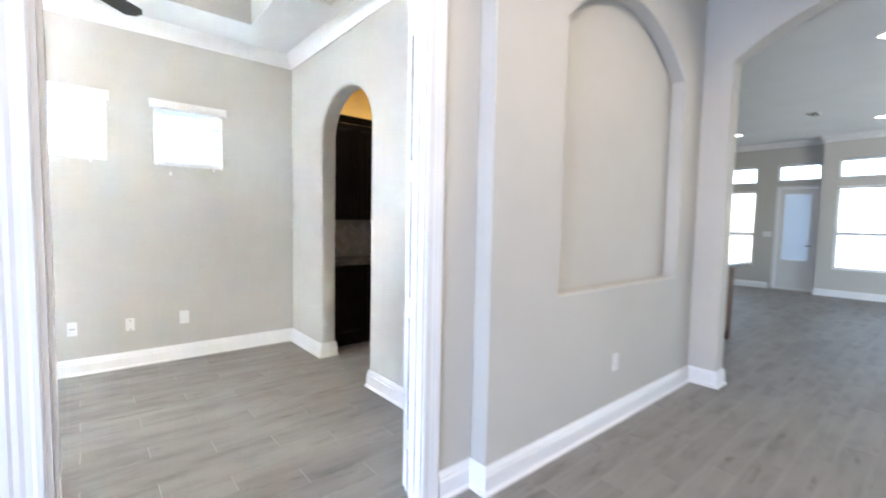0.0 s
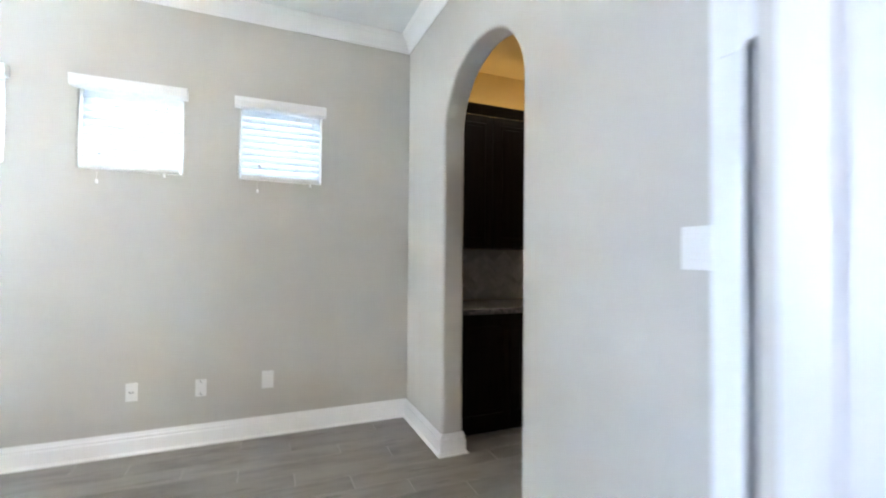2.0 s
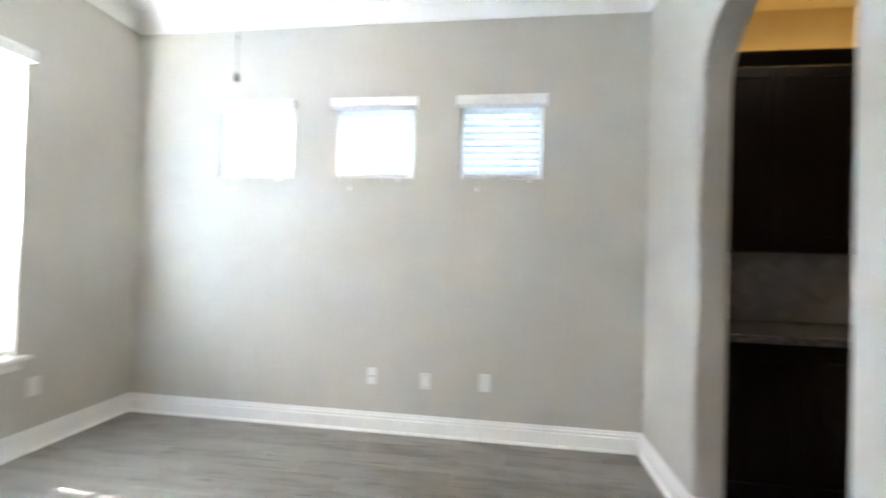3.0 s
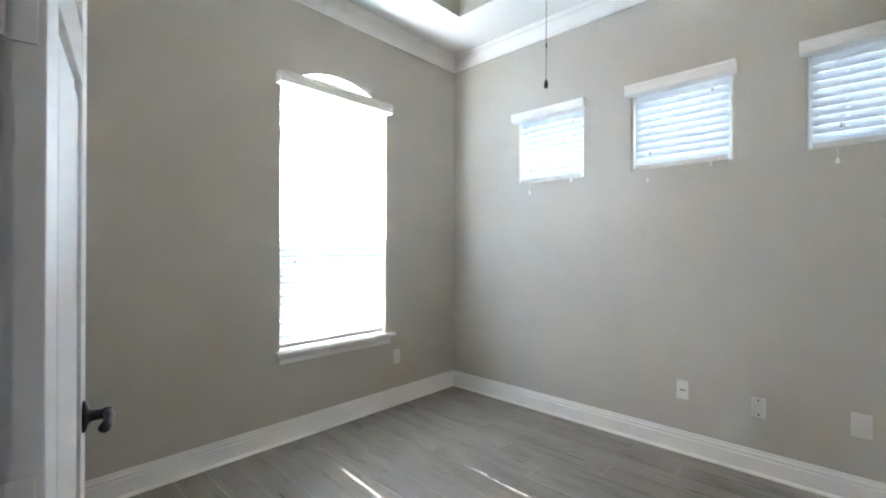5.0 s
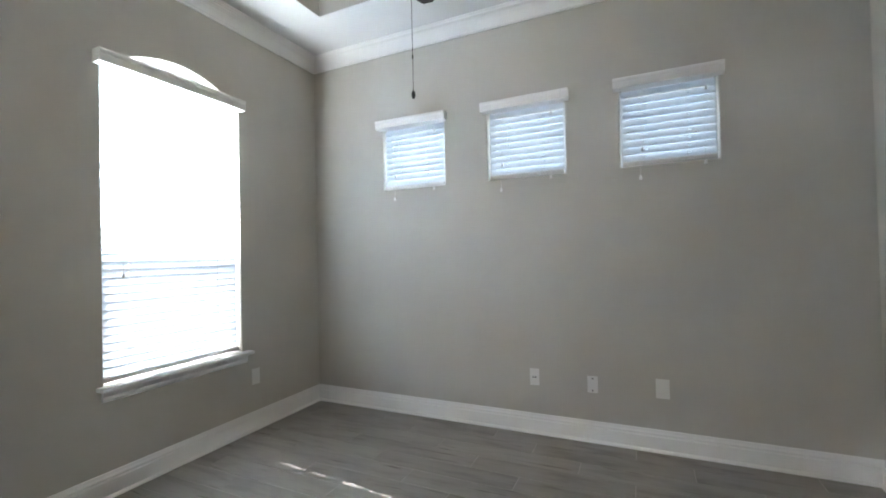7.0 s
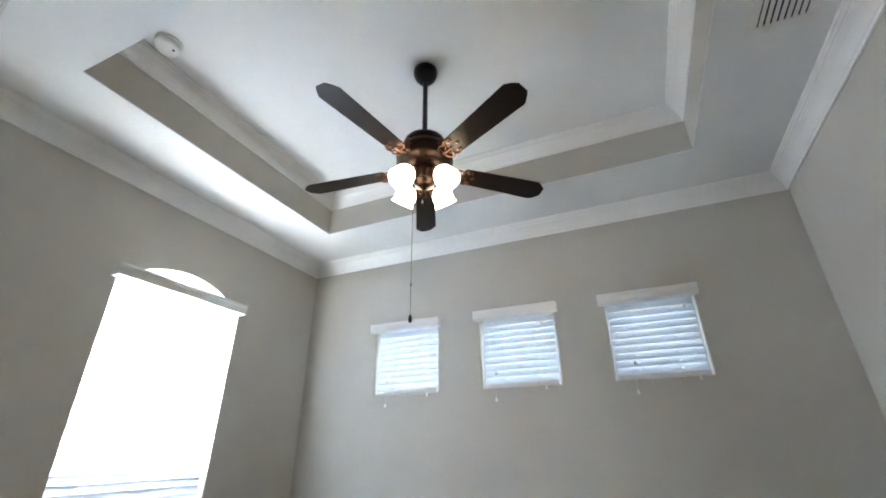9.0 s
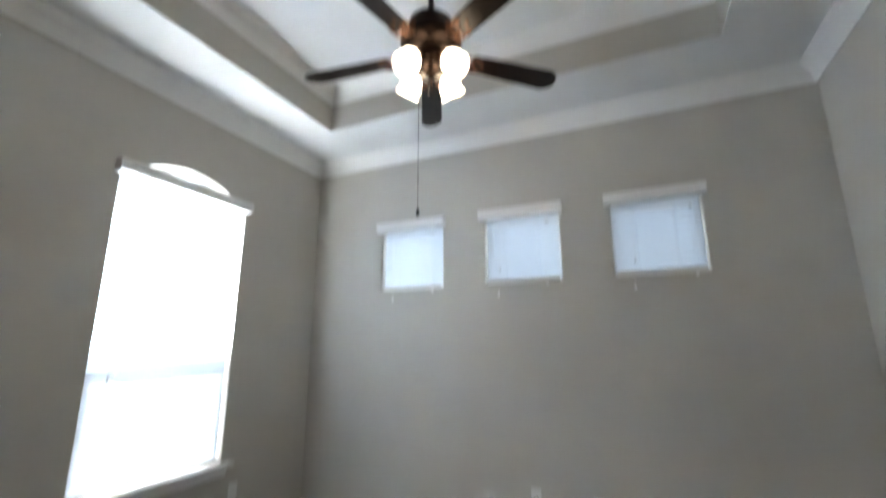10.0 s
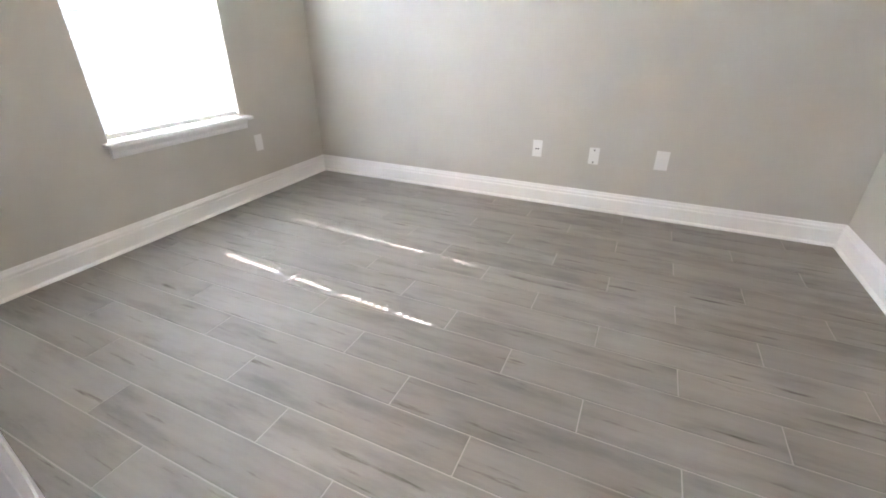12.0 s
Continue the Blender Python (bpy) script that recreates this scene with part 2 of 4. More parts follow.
def tube(bm, points, r, segs=10):
    rings = []
    for i, p in enumerate(points):
        p = Vector(p)
        d = (Vector(points[min(i + 1, len(points) - 1)]) - Vector(points[max(i - 1, 0)])).normalized()
        side = d.orthogonal().normalized()
        if i:
            side = (rings_side - d * rings_side.dot(d)).normalized()
        rings_side = side
        up = d.cross(side)
        rr = r[i] if isinstance(r, (list, tuple)) else r
        rings.append([bm.verts.new(p + rr * (math.cos(2 * math.pi * k / segs) * side + math.sin(2 * math.pi * k / segs) * up)) for k in range(segs)])
    for a, b in zip(rings, rings[1:]):
        for k in range(segs):
            bm.faces.new((a[k], a[(k + 1) % segs], b[(k + 1) % segs], b[k]))
    bm.faces.new(rings[0])
    bm.faces.new(rings[-1])
    return bm


def slab(loops, place, depth):
    """A flat sheet with holes (first loop: outline), given thickness. place(u, v, w) gives the point."""
    bm = bmesh.new()
    edges, rings = [], []
    for loop in loops:
        vs = [bm.verts.new(place(u, v, 0)) for u, v in loop]
        rings.append(vs)
        edges += [bm.edges.new((vs[i], vs[(i + 1) % len(vs)])) for i in range(len(vs))]
    bmesh.ops.triangle_fill(bm, use_beauty=True, use_dissolve=True, edges=edges)
    front = list(bm.faces)
    back = {}
    for loop, vs in zip(loops, rings):
        for (u, v), a in zip(loop, vs):
            back[a] = bm.verts.new(place(u, v, depth))
    for f in front:
        bm.faces.new([back[v] for v in reversed(f.verts)])
    for vs in rings:
        for i in range(len(vs)):
            a, b = vs[i], vs[(i + 1) % len(vs)]
            bm.faces.new((a, b, back[b], back[a]))
    return bm


def rect(u0, v0, u1, v1):
    return [(u0, v0), (u1, v0), (u1, v1), (u0, v1)]


def arched(u0, v0, u1, spring, rise, steps=28, power=2.0):
    """An opening with a curved head: an ellipse, or a flat segment when power is 1."""
    c, h = (u0 + u1) / 2, (u1 - u0) / 2
    if power == 1.0:
        head = [(c + h * math.cos(math.pi * i / steps), spring + rise * (1 - math.cos(math.pi * i / steps) ** 2)) for i in range(steps + 1)]
    else:
        head = [(c + h * math.cos(math.pi * i / steps), spring + rise * math.sin(math.pi * i / steps)) for i in range(steps + 1)]
    return [(u0, v0), (u1, v0)] + head


def rounded(ob, width=0.012, segs=3):
    b = ob.modifiers.new("bullnose", 'BEVEL')
    b.width, b.segments, b.limit_method, b.angle_limit = width, segs, 'ANGLE', radians(50)
    for p in ob.data.polygons:
        p.use_smooth = False
    return ob


def structure(name, bm, mat, label, category):
    return tagged(part(name, bm, mat), label, category, kind="structure")


def moulding(profile, a, b, inward, ma=0.0, mb=0.0):
    """Sweep (out, up) pairs from a to b along a wall; inward is the way out of the wall. ma, mb: mitre, +1 in a corner, -1 round one."""
    bm = bmesh.new()
    a, b, n = Vector(a), Vector(b), Vector(inward)
    d = (b - a).normalized()
    rings = []
    for p, m in ((a, ma), (b, -mb)):
        rings.append([bm.verts.new(p + n * o + Vector((0, 0, u)) + d * (m * o)) for o, u in profile])
    k = len(profile)
    for i in range(k):
        bm.faces.new((rings[0][i], rings[0][(i + 1) % k], rings[1][(i + 1) % k], rings[1][i]))
    bm.faces.new(rings[0])
    bm.faces.new(rings[1])
    return bm


BASE = [(0, 0), (0.018, 0), (0.018, 0.090), (0.016, 0.094), (0.010, 0.096), (0.010, 0.103), (0.0145, 0.106), (0.0145, 0.112), (0.008, 0.122), (0.0065, 0.131), (0.003, 0.137), (0, 0.137)]
SHOE = [(0, 0), (0.015, 0), (0.014, 0.006), (0.009, 0.012), (0, 0.017)]
CROWN = [(0, -0.115), (0.010, -0.115), (0.012, -0.102), (0.018, -0.095), (0.023, -0.084), (0.031, -0.069), (0.044, -0.051), (0.060, -0.037), (0.067, -0.033), (0.068, -0.026), (0.077, -0.023), (0.082, -0.013), (0.090, -0.010), (0.092, 0), (0, 0)]
TRAY_CROWN = [(o * 0.95, u * 0.93) for o, u in CROWN]


def run(name, profile, a, b, inward, ma, mb, mat, label, category):
    return structure(name, moulding(profile, a, b, inward, ma, mb), mat, label, category)


# ---- floor, ceilings, walls ----
HI = 3.6
floor = structure("floor", boxed((-0.75, -8.15, -0.12), (14.0, 2.15, -0.0018)), GROUT, "pale grout bed under grey wood-look floor tiles", "floor")

BW = [(0.722, 1.282), (1.636, 2.200), (2.546, 3.100)]      # small windows along x
BZ0, BZ1 = 1.815, 2.335
LW0, LW1, LZ0, LZ1 = -1.700, -0.815, 0.600, 2.365          # arched window along y

bm = slab([rect(-0.16, -0.05, 5.86, HI)] + [rect(a, BZ0, b, BZ1) for a, b in BW], lambda u, v, w: (u, w, v), 0.16)
wall_north = rounded(structure("wall_north", bm, WALL, "greige painted wall with three small high windows", "wall"))
bm = slab([rect(RY - 0.16, -0.05, 0.0, HI), arched(LW0, LZ0, LW1, LZ1, 0.160, 24, 1.0)], lambda u, v, w: (-w, u, v), 0.16)
wall_west = rounded(structure("wall_west", bm, WALL, "greige painted wall with a tall arched window", "wall"))
bm = slab([[(RY, -0.05), (-1.675, -0.05), (-1.675, 2.10)] + arched(-1.675, 0, -0.755, 2.10, 0.392)[2:][::-1][1:-1] + [(-0.755, 2.10), (-0.755, -0.05), (0.0, -0.05), (0.0, HI), (RY, HI)]], lambda u, v, w: (RX + w, u, v), 0.148)
wall_east = rounded(structure("wall_east", bm, WALL, "greige painted wall with a round-headed opening to the pantry", "wall"), 0.018)
bm = slab([[(-0.75, -0.05), (DX0, -0.05), (DX0, DOOR_H), (DX1 + 0.01, DOOR_H), (DX1 + 0.01, -0.05), (COLX, -0.05), (COLX, HI), (-0.75, HI)]], lambda u, v, w: (u, RY - w, v), RY - HY)
wall_south = structure("wall_south", bm, WALL, "greige painted wall with a double-door opening", "wall")
niche = arched(4.11, 0.94, 5.70, 2.49, 0.34, 28, 1.0)
bm = slab([rect(3.536, -0.05, COLX, HI), niche], lambda u, v, w: (u, NY + w, v), HY - NY - 0.002)
wall_niche = rounded(structure("wall_hall_niche", bm, WALL, "greige hall wall with a shallow arched niche", "wall"), 0.014, 3)
bm = slab([[(-8.1, -0.05), (-5.30, -0.05), (-5.30, 2.675)] + arched(-5.30, 0, -3.45, 2.675, 0.345, 28, 1.0)[2:][::-1][1:-1] + [(-3.45, 2.675), (-3.45, -0.05), (2.1, -0.05), (2.1, HI), (-8.1, HI)]], lambda u, v, w: (COLX + w, u, v), 0.17)
wall_arch = rounded(structure("wall_hall_arch", bm, WALL, "greige hall wall with a wide flat-arched opening", "wall"), 0.02)
structure("wall_hall_south", boxed((-0.75, -6.35, -0.05), (COLX, -6.2, HI)), WALL, "plain greige hall wall", "wall")
bm = slab([rect(-6.2, -0.05, HY, HI), rect(-5.3, 0.35, -3.9, 2.65)], lambda u, v, w: (-0.6 - w, u, v), 0.15)
structure("wall_hall_west", bm, WALL, "greige hall wall with a glazed entry opening", "wall")
# pantry
structure("wall_pantry_north", boxed((RX + 0.148, -0.012, -0.05), (5.7, -0.002, 2.95)), OCHRE, "golden ochre pantry wall above dark cabinets", "wall")
structure("wall_pantry_east", boxed((5.7, RY, -0.05), (5.86, 0.0, HI)), OCHRE, "golden ochre pantry wall", "wall")

bm = slab([rect(-0.16, RY - 0.1, RX + 0.1, 0.16), rect(TX0, TY0, TX1, TY1)], lambda u, v, w: (u, v, CEIL + w), 0.006)
ceiling = structure("ceiling", bm, CEILING, "white painted border of the tray ceiling", "ceiling")
structure("ceiling_tray", boxed((TX0 - 0.2, TY0 - 0.2, TRAY), (TX1 + 0.2, TY1 + 0.2, TRAY + 0.08)), CEILING, "white painted raised tray ceiling", "ceiling")
bm = slab([rect(TX0 - 0.06, TY0 - 0.06, TX1 + 0.06, TY1 + 0.06), rect(TX0, TY0, TX1, TY1)], lambda u, v, w: (u, v, CEIL + 0.0065 + w), TRAY - CEIL - 0.0065)
structure("ceiling_tray_side", bm, WALL, "greige painted upright sides of the tray ceiling", "ceiling")
structure("ceiling_pantry", boxed((RX + 0.1, RY, 2.90), (5.75, 0.0, 2.98)), OCHRE, "golden ochre pantry ceiling", "ceiling")
structure("ceiling_hall", boxed((-0.75, -6.3, HALL_C), (COLX + 0.02, HY + 0.02, HALL_C + 0.08)), CEILING, "white hall ceiling", "ceiling")
structure("ceiling_living", boxed((COLX + 0.1, -8.1, LIV_C), (14.0, 2.1, LIV_C + 0.08)), CEILING, "white living room ceiling", "ceiling")

# crown mouldings
CL, CC = "white crown moulding along the ceiling", "crown moulding"
for z, prof, (x0, x1, y0, y1) in ((CEIL, CROWN, (0, RX, RY, 0)), (TRAY, TRAY_CROWN, (TX0, TX1, TY0, TY1))):
    run("crown_moulding", prof, (x0, y1, z), (x1, y1, z), (0, -1, 0), 1, 1, TRIM, CL, CC)
    run("crown_moulding", prof, (x0, y0, z), (x0, y1, z), (1, 0, 0), 1, 1, TRIM, CL, CC)
    run("crown_moulding", prof, (x1, y0, z), (x1, y1, z), (-1, 0, 0), 1, 1, TRIM, CL, CC)
    run("crown_moulding", prof, (x0, y0, z), (x1, y0, z), (0, 1, 0), 1, 1, TRIM, CL, CC)
run("crown_moulding", CROWN, (3.536, NY, HALL_C), (COLX, NY, HALL_C), (0, -1, 0), -1, 1, TRIM, CL, CC)
run("crown_moulding", CROWN, (COLX, NY, HALL_C), (COLX, -6.2, HALL_C), (-1, 0, 0), 1, 1, TRIM, CL, CC)

# baseboards
BL, BC = "white stepped baseboard with a thin shoe moulding", "baseboard"


def baseboard(a, b, inward, ma, mb):
    ob = run("baseboard", BASE, a, b, inward, ma, mb, TRIM, BL, BC)
    n = Vector(inward) * 0.018
    k = (Vector(b) - Vector(a)).normalized() * 0.018
    part("shoe_moulding", moulding(SHOE, Vector(a) + n + k * ma, Vector(b) + n - k * mb, inward, ma, mb), TRIM, ob)
    return ob


baseboard((0, 0, 0), (RX, 0, 0), (0, -1, 0), 1, 1)
baseboard((0, RY, 0), (0, 0, 0), (1, 0, 0), 1, 1)
baseboard((RX, -0.755, 0), (RX, 0, 0), (-1, 0, 0), -1, 1)
baseboard((RX, -0.755, 0), (RX + 0.148, -0.755, 0), (0, -1, 0), -1, -1)
baseboard((RX, -1.675, 0), (RX, RY, 0), (-1, 0, 0), -1, 1)
baseboard((RX, -1.675, 0), (RX + 0.148, -1.675, 0), (0, 1, 0), -1, -1)
baseboard((0, RY, 0), (1.84, RY, 0), (0, 1, 0), 1, 0)
baseboard((3.312, RY, 0), (RX, RY, 0), (0, 1, 0), 0, 1)
baseboard((3.322, HY, 0), (3.536, HY, 0), (0, -1, 0), 0, 1)
baseboard((3.536, HY, 0), (3.536, NY, 0), (-1, 0, 0), 1, -1)
baseboard((3.536, NY, 0), (COLX, NY, 0), (0, -1, 0), -1, 1)
baseboard((COLX, NY, 0), (COLX, -3.45, 0), (-1, 0, 0), 1, -1)
baseboard((COLX, -3.45, 0), (COLX + 0.17, -3.45, 0), (0, -1, 0), -1, -1)
baseboard((COLX, -5.30, 0), (COLX, -6.2, 0), (-1, 0, 0), -1, 1)
baseboard((-0.6, HY, 0), (1.852, HY, 0), (0, -1, 0), 1, 0)


# ---- windows ----
def window_unit(name, w, h, m, label, arch_h=0.0, rail=None):
    """A vinyl window in its opening: local x across, y out of the house, z up from the sill."""
    root = holder(name, m, label, "window", kind="structure")
    f, d = 0.04, 0.05
    outer = rect(0.002, 0.002, w - 0.002, h) if not arch_h else arched(0.002, 0.002, w - 0.002, h, arch_h - 0.002, 24, 1.0)
    inner = rect(f, f, w - f, h - f) if not arch_h else arched(f, f, w - f, h, arch_h - f, 24, 1.0)
    part("window_frame", slab([outer, inner], lambda u, v, k: (u, 0.075 + k, v), d), VINYL, root)
    if rail:
        part("meeting_rail", boxed((f, 0.08, rail - 0.03), (w - f, 0.12, rail + 0.03), 0.004), VINYL, root)
        part("transom_bar", boxed((f, 0.08, h - 0.02), (w - f, 0.12, h + 0.02), 0.004), VINYL, root)
    g = part("pane", slab([inner], lambda u, v, k: (u, 0.098 + k, v), 0.004), GLASS, root)
    g.visible_shadow = False
    return root


SMALL = "small high window with a white vinyl frame"
for a, b in BW:
    window_unit("window_1", b - a, BZ1 - BZ0 - 0.002, pose(a, 0, BZ0), SMALL)
window_unit("window_2", LW1 - LW0, LZ1 - LZ0, pose(0, LW0, LZ0, 0, 0, 90), "tall window with a shallow arched head", 0.158, 0.70)
sill = holder("window_sill", pose(0, 0, 0), "white painted window sill with a moulded apron", "window sill", kind="structure")
part("stool", boxed((-0.07, LW0 - 0.035, LZ0 - 0.022), (0.062, LW1 + 0.06, LZ0 + 0.002), 0.007, 3), TRIM, sill)
part("apron", moulding([(0, 0), (0.010, 0.0), (0.014, 0.012), (0.014, 0.030), (0.022, 0.044), (0.030, 0.062), (0, 0.062)], (0, LW0 - 0.01, LZ0 - 0.084), (0, LW1 + 0.035, LZ0 - 0.084), (1, 0, 0)), TRIM, sill)


# ---- blinds ----
def slat_mesh(w, depth, holes, hw, hd):
    """One slat, 3 mm thick and slightly cupped, with two slots for the cords."""
    bm = bmesh.new()
    xs = [-w / 2]
    for c in holes:
        xs += [c - hw, c + hw]
    xs.append(w / 2)
    ys = [-depth / 2, -hd, hd, depth / 2]
    cup = lambda y: 0.0022 * (1 - (2 * y / depth) ** 2)
    vs = {}
    for s, dz in ((0, -0.0015), (1, 0.0015)):
        for i, x in enumerate(xs):
            for j, y in enumerate(ys):
                vs[s, i, j] = bm.verts.new((x, y, cup(y) + dz))
    solid = lambda i, j: 0 <= i < len(xs) - 1 and 0 <= j < 3 and not (j == 1 and i % 2 == 1)
    for i in range(len(xs) - 1):
        for j in range(3):
            if not solid(i, j):
                continue
            bm.faces.new((vs[1, i, j], vs[1, i + 1, j], vs[1, i + 1, j + 1], vs[1, i, j + 1]))
            bm.faces.new((vs[0, i, j], vs[0, i, j + 1], vs[0, i + 1, j + 1], vs[0, i + 1, j]))
            for (di, dj), (p, q) in (((-1, 0), ((i, j), (i, j + 1))), ((1, 0), ((i + 1, j), (i + 1, j + 1))), ((0, -1), ((i, j), (i + 1, j))), ((0, 1), ((i, j + 1), (i + 1, j + 1)))):
                if not solid(i + di, j + dj):
                    bm.faces.new((vs[0, p[0], p[1]], vs[0, q[0], q[1]], vs[1, q[0], q[1]], vs[1, p[0], p[1]]))
    return mesh_of("slat", bm, SLAT)


def blind(name, w, top, bottom, m, label, tilt, valance, cords=(), tails=(), pitch=0.0445, inset=0.15, group="", val_h=0.068, val_out=0.062, slot=None, is_clear=lambda i, z: True):
    """Local x across, y out of the house; slats hang between bottom and top."""
    root = holder(name, m, label, "window blind", group)
    holes = (-w / 2 + inset, w / 2 - inset)
    shapes = {}
    z = top - 0.03
    count = max(2, round((z - bottom - 0.055) / pitch) + 1)
    pitch = (z - bottom - 0.055) / (count - 1)
    yc = 0.028
    part("head_rail", boxed((-w / 2, yc - 0.026, top - 0.004), (w / 2, yc + 0.026, top + 0.044), 0.003), TRIM, root)
    for k in range(count):
        clear = tuple(h for i, h in enumerate(holes) if slot and is_clear(i, z))
        if clear not in shapes:
            shapes[clear] = slat_mesh(w, 0.054, clear, *(slot or (0.006, 0.002)))
        s = new("slat", shapes[clear])
        s.parent = root
        s.matrix_basis = pose(random.uniform(-0.001, 0.001), yc, z, -tilt + random.uniform(-0.5, 0.5), 0, random.uniform(-0.06, 0.06))
        z -= pitch
    part("bottom_rail", boxed((-w / 2, yc - 0.026, bottom + 0.002), (w / 2, yc + 0.024, bottom + 0.030), 0.004), TRIM, root)
    for h in holes:
        bm = bmesh.new()
        for dy in (-0.017, 0.017):
            tube(bm, [(h - 0.014, yc + dy, bottom + 0.02), (h - 0.014, yc + dy, top)], 0.0011, 5)
        part("ladder_cord", bm, TRIM, root)
        part("cord_plug", boxed((h - 0.012, yc - 0.028, bottom + 0.006), (h + 0.012, yc - 0.024, bottom + 0.018), 0.001), TRIM, root)
    if valance:
        a, b = valance
        prof = [(0, 0), (val_out - 0.006, 0), (val_out, 0.004), (val_out, val_h * 0.62), (val_out + 0.004, val_h * 0.72), (val_out + 0.005, val_h * 0.9), (val_out + 0.002, val_h), (0, val_h)]
        part("valance", moulding(prof, (a, 0, top - 0.010), (b, 0, top - 0.010), (0, -1, 0)), TRIM, root)
    for cx, z0, z1 in cords:
        part("pull_cord", tube(bmesh.new(), [(cx, -0.006, z1), (cx, -0.006, (z0 + z1) / 2), (cx, -0.006, z0 + 0.02)], 0.0009, 5), TRIM, root)
        part("tassel", lathe(bmesh.new(), [(0.0025, 0.030), (0.0055, 0.027), (0.0085, 0.012), (0.0092, 0.002), (0.0, 0.0)], 14, pose(cx, -0.011, z0)), TRIM, root, smooth=True)
    return root


SB = "white faux-wood blind under a boxed white valance"
for (a, b), c in zip(BW, ((-0.17, 0.19), (-0.18, 0.18), (-0.16, 0.2))):
    w = b - a
    blind("window_blind", w - 0.03, BZ1 - 0.012, BZ0 + 0.002, pose((a + b) / 2, 0, 0), SB, -62, (-w / 2 - 0.034, w / 2 + 0.028),
          ((c[0], 1.722, 2.31), (c[1], 1.785, 2.31), (c[1] + 0.012, 2.235, 2.31), (c[0] + 0.014, 1.905, 2.31)), group="blinds over the small windows", inset=0.14, slot=(0.008, 0.0035))
# stretches of height in which the cords leave the slots of the tall blind open to the sun
CLEAR = (((0.60, 1.60), (1.68, 1.86), (1.87, 1.99), (2.06, 2.40)), ((0.60, 0.96), (0.99, 1.16), (1.28, 1.47), (1.50, 1.56), (1.59, 1.85), (2.00, 2.05), (2.09, 2.40)))


def open_slot(i, z):
    return any(a <= z <= b for a, b in CLEAR[i])


big = blind("window_blind", LW1 - LW0 - 0.026, LZ1 - 0.004, LZ0 + 0.014, pose(0, (LW0 + LW1) / 2 - 0.010, 0, 0, 0, 90), "tall white faux-wood blind, closed, under a moulded valance", 78,
            ((LW0 - LW1) / 2 - 0.025, (LW1 - LW0) / 2 + 0.02), ((-0.40 + 0.07, 1.18, 2.34), (0.36, 1.70, 2.34)), inset=0.145, val_h=0.072, val_out=0.066, slot=(0.0090, 0.0074), is_clear=open_slot)


# ---- double door ----
frame_1 = holder("door_1", pose(0, 0, 0), "white painted double-door frame with fluted casing", "door frame", kind="structure")
part("jamb", boxed((DX0 - 0.001, HY - 0.004, 0), (DX0 + 0.018, RY + 0.012, DOOR_H), 0.002), DOOR_WHITE, frame_1)
part("jamb", boxed((DX1 - 0.008, HY - 0.004, 0), (DX1 + 0.011, RY - 0.030, DOOR_H), 0.002), DOOR_WHITE, frame_1)
part("head_jamb", boxed((DX0, HY - 0.004, DOOR_H - 0.02), (DX1, RY + 0.012, DOOR_H + 0.001), 0.002), DOOR_WHITE, frame_1)
part("door_stop", boxed((DX0 + 0.018, HY + 0.03, 0), (DX0 + 0.030, HY + 0.065, DOOR_H - 0.02), 0.003), DOOR_WHITE, frame_1)
part("door_stop", boxed((DX1 - 0.020, HY + 0.03, 0), (DX1 - 0.008, HY + 0.065, DOOR_H - 0.02), 0.003), DOOR_WHITE, frame_1)
CAS = [(0, 0), (0.011, 0), (0.014, 0.006), (0.0145, 0.018), (0.0125, 0.026), (0.0125, 0.040), (0.015, 0.050), (0.0155, 0.062), (0.018, 0.070), (0.0185, 0.088), (0.016, 0.094), (0, 0.094)]


def casing(x, y, out, side, parent):
    """An upright casing: out is +1 towards +y, side is the way it spreads from the opening."""
    bm = bmesh.new()
    rings = [[bm.verts.new((x + side * u, y + out * o, z)) for o, u in CAS] for z in (0.0, DOOR_H + 0.08)]
    k = len(CAS)
    for i in range(k):
        bm.faces.new((rings[0][i], rings[0][(i + 1) % k], rings[1][(i + 1) % k], rings[1][i]))
    bm.faces.new(rings[0])
    bm.faces.new(rings[1])
    return part("casing", bm, DOOR_WHITE, parent)


casing(DX0 + 0.004, HY, -1, -1, frame_1)
casing(DX1 + 0.004, HY, -1, 1, frame_1)
casing(DX0 - 0.006, RY, 0.6, -1, frame_1)
casing(DX1 + 0.036, RY, 0.6, 1, frame_1)
part("head_casing", moulding(CAS, (DX0 + 0.004, HY, DOOR_H - 0.006), (DX1 + 0.004, HY, DOOR_H - 0.006), (0, -1, 0)), DOOR_WHITE, frame_1)
part("head_casing", moulding([(o * 0.6, u) for o, u in CAS], (DX0, RY, DOOR_H - 0.006), (DX1, RY, DOOR_H - 0.006), (0, 1, 0)), DOOR_WHITE, frame_1)


